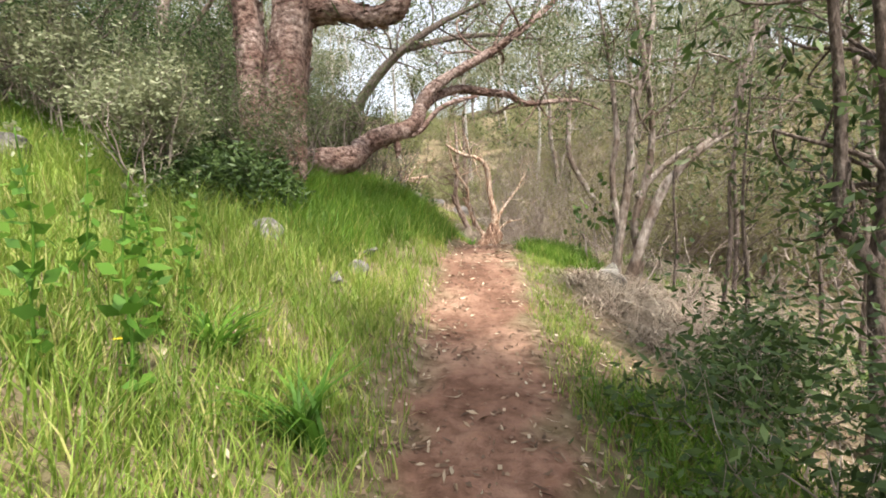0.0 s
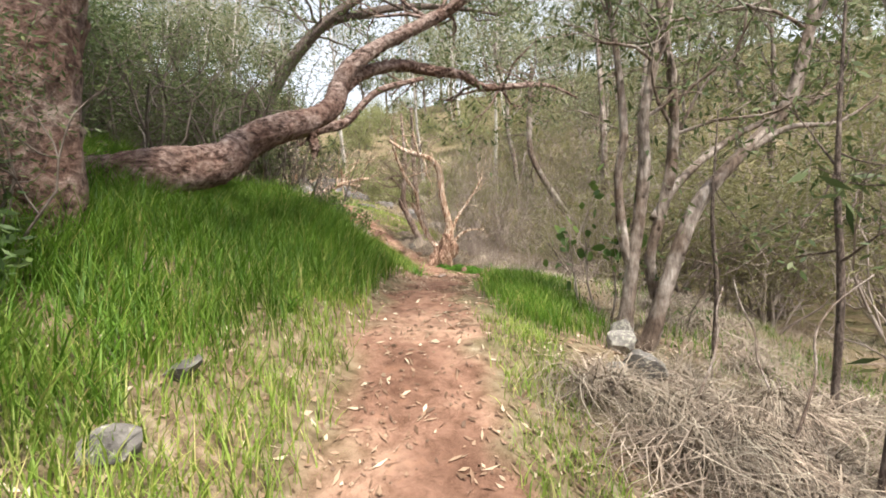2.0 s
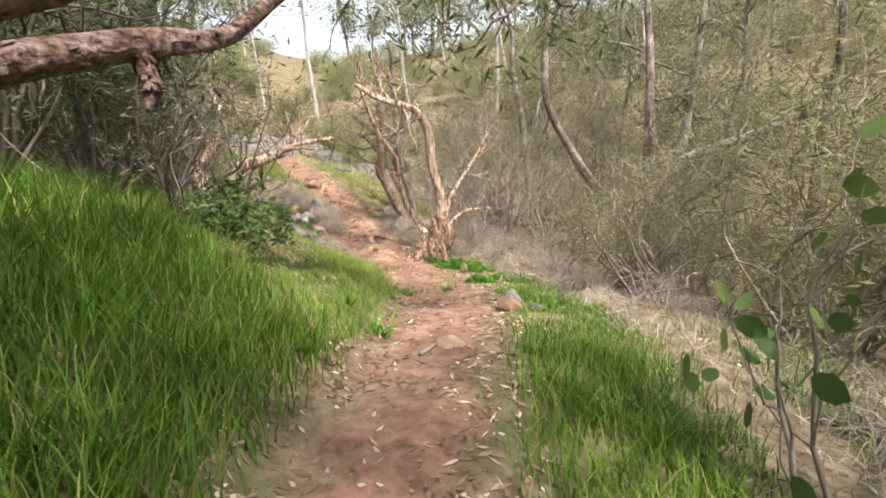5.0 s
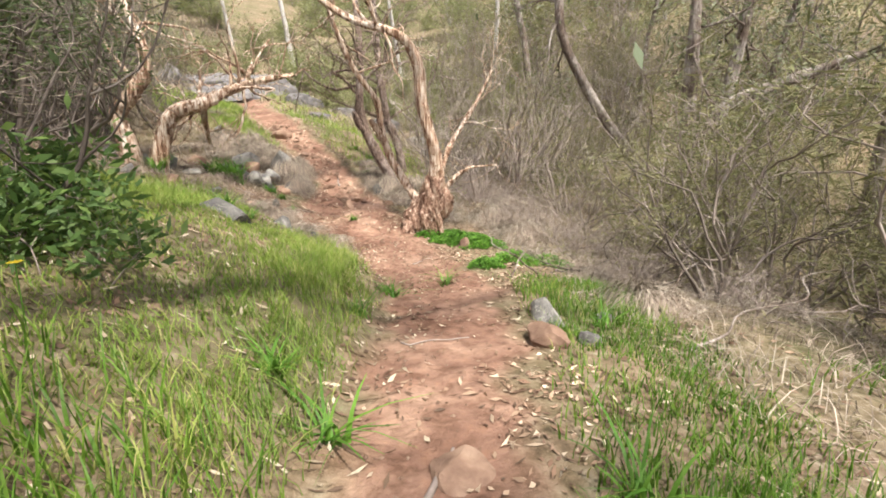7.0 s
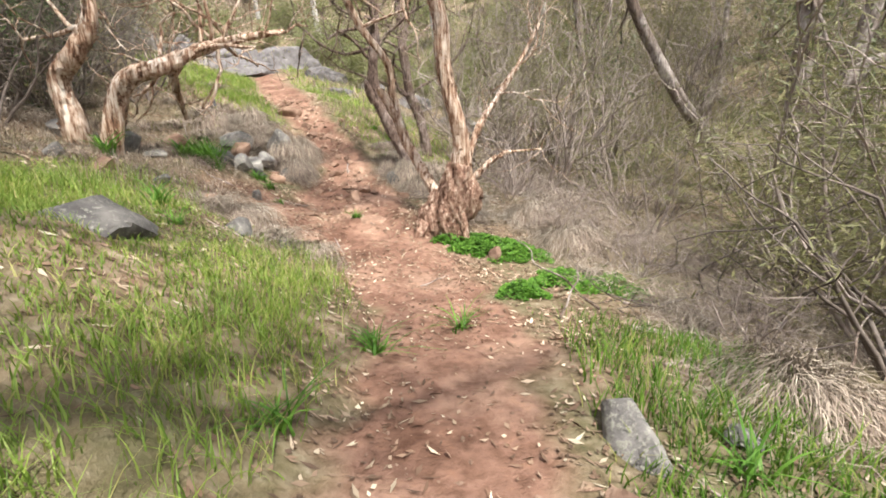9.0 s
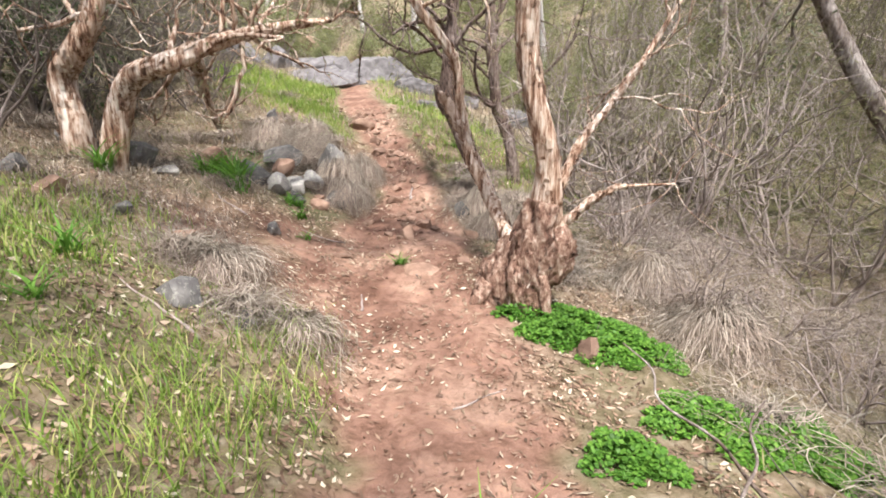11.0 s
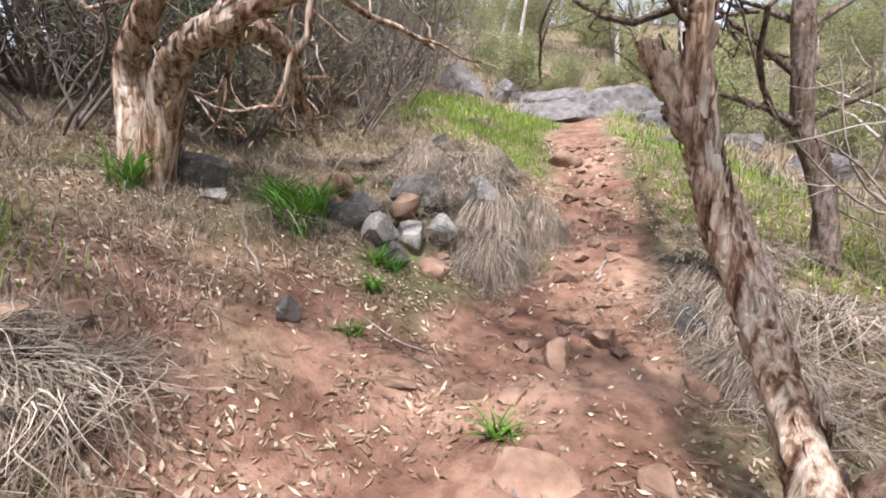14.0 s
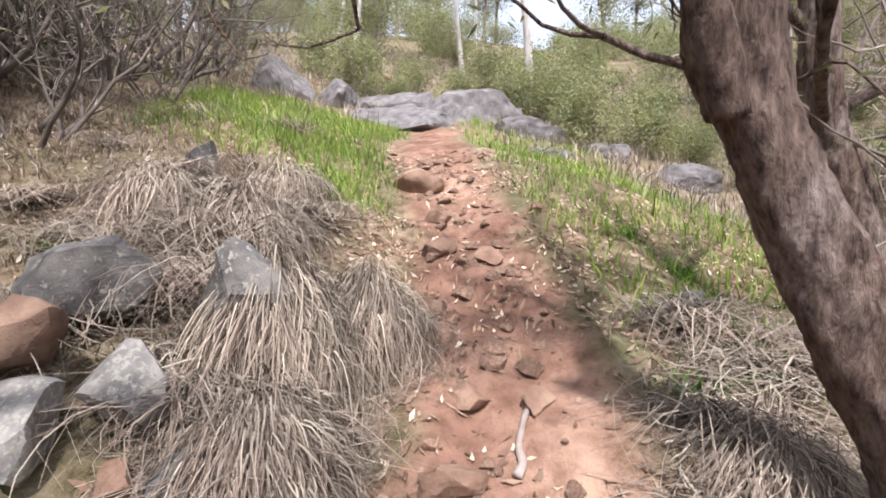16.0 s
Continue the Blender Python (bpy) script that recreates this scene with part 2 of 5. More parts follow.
def tube(b, pts, radii, sides=8, rough=0.0, seed=0, cap=True):
    pts, radii = np.asarray(pts, float), np.asarray(radii, float)
    t = np.gradient(pts, axis=0)
    t /= np.linalg.norm(t, axis=1)[:, None] + 1e-9
    ref = np.array([0.0, 1.0, 0.0]) if abs(t[:, 1]).mean() < 0.7 else np.array([1.0, 0.0, 0.0])
    u = np.cross(t, ref)
    u /= np.linalg.norm(u, axis=1)[:, None] + 1e-9
    w = np.cross(t, u)
    a = np.linspace(0, 2 * math.pi, sides, endpoint=False)
    k = np.ones((len(pts), sides))
    if rough:
        rr = np.random.RandomState(seed)
        ph = rr.rand(6) * 6.28
        s = np.arange(len(pts))[:, None]
        k += rough * (0.5 * np.sin(2 * a + ph[0] + s * 0.21) + 0.4 * np.sin(3 * a + ph[1] - s * 0.17) + 0.3 * np.sin(5 * a + ph[2] + s * 0.45))
        k += rough * 0.5 * (rr.rand(len(pts), sides) - 0.5)
    ring = pts[:, None] + (radii[:, None] * k)[..., None] * (np.cos(a)[None, :, None] * u[:, None] + np.sin(a)[None, :, None] * w[:, None])
    n = len(pts)
    faces = [(i * sides + j, i * sides + (j + 1) % sides, (i + 1) * sides + (j + 1) % sides, (i + 1) * sides + j) for i in range(n - 1) for j in range(sides)]
    if cap:
        faces += [tuple(range(sides))[::-1], tuple((n - 1) * sides + j for j in range(sides))]
    b.add(ring, faces)


def stem(b, points, sides=10, rough=0.12, seed=0, per=8):
    """points: rows of x, y, z, radius."""
    s = spline(points, per)
    tube(b, s[:, :3], np.maximum(s[:, 3], 0.003), sides, rough, seed)
    return s


def leaves(b, centres, rng, length, width, droop=0.6, rounded=False):
    """Leaves at centres that hang by droop: pointed ones have four corners, rounded ones eight."""
    c = np.asarray(centres, float)
    n = len(c)
    if not n:
        return
    d = rng.normal(size=(n, 3))
    d[:, 2] = d[:, 2] * 0.6 - droop
    d /= np.linalg.norm(d, axis=1)[:, None]
    s = np.cross(d, rng.normal(size=(n, 3)))
    s /= np.linalg.norm(s, axis=1)[:, None] + 1e-9
    ln = (length * (0.6 + 0.8 * rng.rand(n)))[:, None]
    wd = (width * (0.6 + 0.8 * rng.rand(n)))[:, None] / 2
    outline = [(0, 0), (0.12, 0.6), (0.4, 1), (0.72, 0.8), (1, 0), (0.72, -0.8), (0.4, -1), (0.12, -0.6)] if rounded else [(0, 0), (0.45, 1), (1, 0), (0.45, -1)]
    k = len(outline)
    v = np.stack([c + d * ln * p + s * wd * q for p, q in outline], 1).reshape(-1, 3)
    i = np.arange(n)[:, None] * k + b.n
    b.v.append(v)
    b.f.extend(map(tuple, (i + np.arange(k)).tolist()))
    b.n += n * k


def blades(b, x, y, z, rng, height, width, lean=0.35, k=4, flop=0.0):
    """Grass blades: curved strips that rise from x, y, z. flop bends the tips over."""
    n = len(x)
    az = rng.rand(n) * 2 * math.pi
    hd = np.stack([np.cos(az), np.sin(az), np.zeros(n)], 1)
    sd = np.stack([-np.sin(az + 0.6 * rng.normal(size=n)), np.cos(az), np.zeros(n)], 1)
    h = height * (0.55 + 0.75 * rng.rand(n))
    ln = lean * (0.3 + 1.2 * rng.rand(n))
    base = np.stack([x, y, z], 1)
    rows = []
    for i in range(k):
        t = i / (k - 1)
        up = h * (t - flop * t ** 3)
        out = h * ln * t ** 2 * (1 + flop)
        c = base + hd * out[:, None]
        c[:, 2] += up - 0.02
        wd = (width * (1 - 0.92 * t ** 1.5) * (0.7 + 0.6 * rng.rand(n)) / 2)[:, None]
        rows.append(np.stack([c - sd * wd, c + sd * wd], 1))
    b.strips(np.stack(rows, 1))


# ---- ground ----
# trail: y, x of its middle, height, half width
TRAIL = [(-40, -2, -3.0, 0.5), (-8, 0.0, -0.55, 0.45), (0, 0.17, 0.08, 0.43), (3, 0.27, 0.4, 0.43), (4.7, 0.35, 0.64, 0.46), (6.6, 0.5, 1.08, 0.48),
         (8.5, 0.65, 1.15, 0.38), (10.3, 1.0, 1.14, 0.42), (12.5, 1.4, 0.9, 0.54), (14.3, 1.6, 0.65, 0.6), (15.8, 1.25, 0.6, 0.62),
         (17, 0.75, 0.68, 0.58), (18.1, 0.35, 0.87, 0.6), (19.2, 0.15, 1.02, 0.7), (20, -0.05, 1.25, 0.55), (20.9, -0.4, 1.58, 0.5),
         (22.7, -1.4, 2.3, 0.5), (24.3, -2.3, 2.85, 0.55), (26.5, -3.2, 3.2, 0.4), (32, -5, 5.0, 0.1), (45, -7, 9.2, 0.0), (60, -10, 14, 0.0), (100, -15, 25, 0.0), (400, -40, 40, 0.0)]
BANK = [(-10, 0.25), (0, 0.3), (4, 0.5), (8, 0.55), (10, 0.6), (12, 0.6), (13, 0.68), (15, 0.55), (17, 0.53), (18, 0.5), (19.5, 0.33), (21, 0.45), (24, 0.3), (30, 0.12)]
FALL = [(-10, 0.15), (4, 0.2), (7, 0.3), (10, 0.16), (13, 0.1), (16, 0.16), (19, 0.1), (22, 0.28), (30, 0.2)]


def smooth_column(rows, col):
    rows = np.array(rows, float)
    fine = np.arange(-40, 400, 0.1)
    v = np.interp(fine, rows[:, 0], rows[:, col])
    k = np.hanning(13)
    return fine, np.convolve(np.pad(v, 6, mode="edge"), k / k.sum(), "valid")


XC, ZC, HW, BK, FL = smooth_column(TRAIL, 1), smooth_column(TRAIL, 2), smooth_column(TRAIL, 3), smooth_column(BANK, 1), smooth_column(FALL, 1)


def edge(x, y):
    """Signed distance past the trail's edge: d < 0 left of its middle; e beyond the edge."""
    d = x - np.interp(y, *XC)
    return d, np.abs(d) - np.interp(y, *HW)


def height(x, y):
    x, y = np.asarray(x, float), np.asarray(y, float)
    d, e = edge(x, y)
    e = np.maximum(e, 0)
    left = np.interp(y, *BK) * np.minimum(e, 1.6) + 0.3 * np.clip(e - 1.6, 0, 6) + 0.12 * np.clip(e - 7.6, 0, 60)
    fl = np.interp(y, *FL)
    right = -fl * np.minimum(e, 2.2) - 0.3 * np.clip(e - 2.2, 0, 3.5) + 0.2 * np.clip(e - 9, 0, 70)
    z = np.interp(y, *ZC) + np.where(d < 0, left, right)
    lump = 0.05 * np.sin(1.7 * x + 0.9 * y) * np.sin(1.3 * y - 0.8 * x + 1) + 0.03 * np.sin(4.1 * x + 1.3) * np.sin(3.7 * y + 2.1 * x)
    fine = 0.012 * np.sin(9.3 * x + 2.2 * y) * np.sin(8.1 * y - 3 * x) + 0.008 * np.sin(17 * x - 5 * y) * np.sin(15 * y + 7 * x)
    f = np.mod(y * 1.7 + 0.35 * np.sin(3.3 * x + 1) + 0.3 * x, 1.0)
    step = 0.11 * (np.clip((f - 0.35) / 0.3, 0, 1) - f) * np.clip((y - 19.3) / 0.6, 0, 1) * np.clip((23.8 - y) / 0.6, 0, 1) * np.clip(1.3 - e / 0.3, 0, 1)
    fine = fine + step + 0.02 * np.sin(6.1 * x + 3 * y) * np.sin(5.3 * y - 2 * x) * np.clip((y - 16) / 3, 0, 1)
    far = np.clip(np.abs(e) / 12, 0, 1)
    return z + lump * np.clip(0.25 + e, 0, 1) + fine + far * 0.5 * np.sin(0.21 * x + 1) * np.sin(0.17 * y)


def gz(x, y):
    return float(height(x, y))


def make_ground():
    def axis(lo, a, bb, hi, step):
        inner = np.arange(a, bb, step)
        def out(s, e):
            r, g = [s], step
            while abs(r[-1] - e) > g:
                g = min(g * 1.25, 25)
                r.append(r[-1] + math.copysign(g, e - s))
            return r[1:] + [e]
        return np.array(out(a, lo)[::-1] + list(inner) + out(inner[-1], hi))
    xs, ys = axis(-300, -4.5, 4.5, 300, 0.07), axis(-39, -1, 25, 390, 0.08)
    X, Y = np.meshgrid(xs, ys)
    Z = height(X, Y)
    nx, ny = len(xs), len(ys)
    idx = np.arange(nx * ny).reshape(ny, nx)
    f = np.stack([idx[:-1, :-1], idx[:-1, 1:], idx[1:, 1:], idx[1:, :-1]], -1).reshape(-1, 4)
    d, e = edge(X, Y)
    wob = 0.12 * np.sin(5 * Y + 2 * X) * np.sin(3.1 * X - 2.2 * Y) + 0.08 * np.sin(11 * Y + 1) * np.sin(9 * X)
    worn = 0.75 * np.exp(-((Y - 17.2) / 1.5) ** 2)
    dirt = np.clip(0.5 - (e + wob - np.where(d < 0, worn, 0.3 * worn)) / 0.22, 0, 1)
    # the worn side track that leaves the trail on the uphill side
    side = np.exp(-(((X + 1.0) / 1.3) ** 2 + ((Y - 16.7) / 0.65) ** 2))
    dirt = np.maximum(dirt, np.clip(side * 1.6 - 0.35 + wob, 0, 1))
    side = np.exp(-(((X + 0.75) / 0.95) ** 2 + ((Y - 17.75) / 0.6) ** 2))
    dirt = np.maximum(dirt, np.clip(side * 1.7 - 0.4 + wob, 0, 1))
    me = bpy.data.meshes.new("ground")
    me.from_pydata(np.stack([X, Y, Z], -1).reshape(-1, 3).tolist(), [], f.tolist())
    me.materials.append(GROUND)
    me.attributes.new("dirt", "FLOAT", "POINT").data.foreach_set("value", dirt.reshape(-1).astype(np.float32))
    me.polygons.foreach_set("use_smooth", np.ones(len(me.polygons), bool))
    return tagged(new("ground", me), "red-brown earth trail over a grassy bush hillside", "ground", kind="structure")


make_ground()


# ---- trees ----
def grow(rng, b, tips, p, d, length, r, depth, up=0.1, wander=0.35, kids=3, sides=6):
    """A limb with side limbs; the far ends of the thinnest go to tips."""
    n = 5
    pts, q, dd = [np.array(p)], np.array(p, float), np.array(d, float)
    for i in range(n):
        dd = dd + rng.normal(size=3) * wander * 0.5 + np.array([0, 0, up])
        dd /= np.linalg.norm(dd)
        q = q + dd * length / n
        pts.append(q.copy())
    pts = np.array(pts)
    tube(b, pts, np.linspace(r, r * (0.55 if depth else 0.3), n + 1), sides, cap=False)
    if depth == 0:
        tips.extend(pts[2:])
        return
    for k in range(kids):
        i = rng.randint(2, n + 1) if k else n
        nd = dd * 0.7 + rng.normal(size=3) * 0.65
        nd /= np.linalg.norm(nd)
        grow(rng, b, tips, pts[i], nd, length * rng.uniform(0.5, 0.75), r * 0.5, depth - 1, up, wander, kids, max(3, sides - 2))


def scatter_tips(rng, tips, per, spread):
    t = np.repeat(np.array(tips), per, 0)
    return t + rng.normal(size=t.shape) * spread


def shrub(seed, label, size=1.6, stems=7, twig=TWIG, leaf=LEAF_OLIVE, per=5, ll=0.06, lw=0.018, depth=2, up=0.12, spread=0.09, cat="shrub", nm="shrub", droop=0.1):
    rng = np.random.RandomState(seed)
    ob = thing(nm, 0, 0, 0, label, cat, "bush undergrowth")
    b, tips = Build(), []
    for i in range(stems):
        a = rng.rand() * 6.28
        d = np.array([math.cos(a) * 0.6, math.sin(a) * 0.6, rng.uniform(0.5, 1.2)])
        grow(rng, b, tips, (0.1 * math.cos(a), 0.1 * math.sin(a), -0.05), d / np.linalg.norm(d), size * rng.uniform(0.4, 0.65), 0.010 * size, depth, up, 0.45, 4, 4)
    tagged(part("branchwork", b, twig, ob), kind="stuff")
    if per:
        c = Build()
        leaves(c, scatter_tips(rng, tips, per, spread), rng, ll, lw, droop, lw > 0.6 * ll)
        tagged(part("foliage", c, leaf, ob), kind="stuff")
    return ob


def gum(seed, label, tall=12, r=0.16, bark=BARK_WHITE, leaf=LEAF_FAR, per=7, ll=0.22, lw=0.06, spread=0.4, lean=0.12, nm="gum_tree", bare=0.4):
    rng = np.random.RandomState(seed)
    ob = thing(nm, 0, 0, 0, label, "tree", "gum trees")
    b, tips = Build(), []
    a = rng.rand() * 6.28
    pts = [(0, 0, -0.3, r * 1.3)]
    for i in range(1, 7):
        t = i / 6
        pts.append((tall * 0.75 * t * lean * math.cos(a) + rng.normal() * 0.12 * t, tall * 0.75 * t * lean * math.sin(a) + rng.normal() * 0.12 * t, tall * 0.75 * t, r * (1 - 0.72 * t)))
    s = stem(b, pts, 8, 0.05, seed, 4)
    part("trunk", b, bark, ob)
    lb = Build()
    for i in range(8):
        j = int(len(s) * rng.uniform(bare, 1.0)) if i else len(s) - 1
        j = min(j, len(s) - 1)
        az = rng.rand() * 6.28
        d = np.array([math.cos(az), math.sin(az), rng.uniform(0.4, 1.1)])
        grow(rng, lb, tips, s[j, :3], d / np.linalg.norm(d), tall * rng.uniform(0.13, 0.22), s[j, 3] * 0.55, 2, 0.08, 0.4, 3, 5)
    tagged(part("branchwork", lb, bark, ob), kind="stuff")
    c = Build()
    leaves(c, scatter_tips(rng, tips, per, spread), rng, ll, lw, 0.8)
    part("crown", c, leaf, ob)
    return ob


def place(src, spots, rng, lo=0.8, hi=1.25, sink=0.03, flat=1.0):
    """src stands at the first spot; copies stand at the others."""
    for i, (x, y) in enumerate(spots):
        s = rng.uniform(lo, hi)
        m = pose(x, y, gz(x, y) - sink, rng.uniform(-5, 5), rng.uniform(-5, 5), rng.uniform(0, 360)) @ Matrix.Diagonal((s, s, s * flat * rng.uniform(0.9, 1.15), 1))
        if i == 0:
            src.matrix_basis = m
        else:
            o = src.copy()
            scene.collection.objects.link(o)
            o.matrix_basis = m
            for ch in src.children:
                k = ch.copy()
                scene.collection.objects.link(k)
                k.parent = o


def bark_flakes(lines, r, n, size):
    """Loose curls of bark that stand off the stems."""
    b = Build()
    for s in lines:
        if s[0, 3] < 0.05:
            continue
        for _ in range(int(n * len(s) / 60)):
            j = r.randint(1, max(2, int(len(s) * 0.75)))
            t = s[min(j + 1, len(s) - 1), :3] - s[j - 1, :3]
            t /= np.linalg.norm(t) + 1e-9
            o = np.cross(t, r.normal(size=3))
            o /= np.linalg.norm(o) + 1e-9
            w = np.cross(t, o)
            L, W = size * r.uniform(0.5, 1.6), size * r.uniform(0.15, 0.45)
            c = s[j, :3] + o * s[j, 3] * 1.0
            q, lift = s[j, 3], size * r.uniform(0.1, 0.45)
            v = [c - t * L * 0.5 - w * W, c - t * L * 0.5 + w * W, c - w * W * 1.1 + o * 0.012, c + w * W + o * lift * 0.5, c + t * L * 0.5 - w * W * 0.6 + o * 0.015, c + t * L * 0.4 + w * W * 0.8 + o * lift]
            b.add(v, [(0, 1, 3, 2), (2, 3, 5, 4)])
    return b


def made_tree(name, label, stems_, bark, group="", twigs=None, leaf=None, tree_seed=1, ll=0.1, lw=0.02, per=4, spread=0.15, flakes=None):
    """A tree whose stems are given as rows x, y, z, radius; the first is the trunk. twigs: (stem, from, count, length, depth)."""
    x, y = stems_[0][0][:2]
    z = gz(x, y)
    ob = thing(name, x, y, z, label, "tree", group)
    rng = np.random.RandomState(tree_seed)
    lines = []
    for i, s in enumerate(stems_):
        b = Build()
        rel = [(p[0] - x, p[1] - y, p[2] - z, p[3]) for p in s]
        lines.append(stem(b, rel, 22 if rel[0][3] > 0.08 else 8, 0.16, tree_seed + i, 10))
        part("trunk" if i == 0 else "limb", b, bark, ob)
    if flakes:
        tagged(part("bark_flake", bark_flakes(lines, rng, *flakes), bark, ob), kind="stuff")
    tips, tb = [], Build()
    for si, start, count, length, depth in twigs or ():
        s = lines[si]
        for k in range(count):
            j = min(len(s) - 1, int(len(s) * rng.uniform(start, 1.0)))
            d = rng.normal(size=3) + np.array([0, 0, 0.3])
            grow(rng, tb, tips, s[j, :3], d / np.linalg.norm(d), length * rng.uniform(0.6, 1.2), max(0.006, min(s[j, 3] * 0.45, 0.035)), depth, 0.05, 0.45, 3, 5)
    if tb.n:
        tagged(part("branchwork", tb, bark, ob), kind="stuff")
    if leaf and tips:
        c = Build()
        leaves(c, scatter_tips(rng, tips, per, spread), rng, ll, lw, 0.7)
        part("crown", c, leaf, ob)
    return ob


# the fallen gum limb that lies on the bank and arches over the trail
made_tree("fallen_gum_tree", "pink-grey gum trunk fallen on the bank, its limbs still arching up", [
    [(-3.8, 7.3, 2.45, 0.24), (-3.0, 7.38, 2.4, 0.24), (-2.3, 7.5, 2.45, 0.23), (-1.75, 7.75, 2.56, 0.21), (-1.5, 8.0, 2.68, 0.2), (-1.36, 8.3, 2.9, 0.17), (-1.1, 8.5, 3.09, 0.16), (-0.77, 8.9, 3.29, 0.15), (-0.52, 9.2, 3.52, 0.135), (-0.45, 9.4, 3.82, 0.13)],
    [(-0.45, 9.4, 3.78, 0.12), (-0.3, 9.55, 4.15, 0.11), (0.1, 9.8, 4.55, 0.1), (0.7, 10.2, 5.0, 0.09), (1.4, 10.7, 5.6, 0.08), (2.6, 11.4, 6.8, 0.06), (3.2, 11.8, 7.9, 0.04)],
    [(-0.45, 9.4, 3.8, 0.1), (-0.15, 9.8, 4.16, 0.095), (0.4, 10.3, 4.44, 0.09), (0.92, 10.8, 4.52, 0.08), (1.52, 11.1, 4.54, 0.07), (1.86, 11.3, 4.41, 0.06), (2.48, 11.6, 4.51, 0.05), (3.3, 12.0, 4.65, 0.035), (4.0, 12.3, 4.5, 0.02)],
    [(-2.5, 8.6, 2.35, 0.16), (-2.06, 9.0, 2.64, 0.15), (-1.86, 9.6, 2.96, 0.13), (-1.57, 10.2, 3.29, 0.12), (-1.01, 10.8, 3.57, 0.1), (-0.56, 11.3, 3.78, 0.08), (-0.01, 12.0, 4.5, 0.06), (0.88, 12.5, 4.9, 0.04)],
    [(-1.05, 10.75, 3.5, 0.07), (-1.0, 10.75, 3.25, 0.06), (-1.02, 10.7, 3.05, 0.02)],
], BARK_PINK, twigs=[(1, 0.5, 9, 1.2, 2), (2, 0.55, 8, 0.9, 2), (3, 0.6, 4, 0.9, 2)], leaf=LEAF_GUM, tree_seed=5, ll=0.14, lw=0.03, per=3, spread=0.2, flakes=(170, 0.075))

# the big standing gum by the fallen one
made_tree("big_gum_tree", "broad pinkish gum tree with flaking bark beside the trail", [
    [(-2.15, 6.0, 1.5, 0.36), (-2.05, 6.0, 2.3, 0.3), (-1.95, 6.0, 3.3, 0.28), (-1.78, 6.05, 4.4, 0.26), (-1.5, 6.1, 5.6, 0.26), (-1.6, 6.3, 7.5, 0.2), (-1.2, 6.6, 9.5, 0.1)],
    [(-1.72, 6.05, 4.15, 0.16), (-1.3, 6.05, 4.2, 0.14), (-0.9, 6.1, 4.12, 0.12), (-0.55, 6.15, 4.3, 0.11), (-0.4, 6.2, 4.9, 0.09), (0.2, 6.5, 6.3, 0.06)],
    [(-2.25, 6.1, 1.5, 0.3), (-2.32, 6.15, 2.6, 0.24), (-2.42, 6.2, 3.6, 0.2), (-2.6, 6.3, 4.8, 0.17), (-2.9, 6.4, 6.2, 0.12), (-3.6, 6.5, 7.8, 0.05)],
    [(-1.55, 6.25, 6.6, 0.14), (-0.6, 6.0, 7.0, 0.12), (0.6, 5.9, 7.4, 0.1), (1.8, 6.2, 7.5, 0.08), (3.0, 6.8, 7.5, 0.04)],
], BARK_PINK, twigs=[(0, 0.7, 10, 2.2, 2), (1, 0.75, 5, 1.4, 2), (2, 0.6, 7, 1.8, 2), (3, 0.2, 26, 1.5, 2)], leaf=LEAF_GUM, tree_seed=8, ll=0.15, lw=0.035, per=6, spread=0.3, flakes=(160, 0.12))

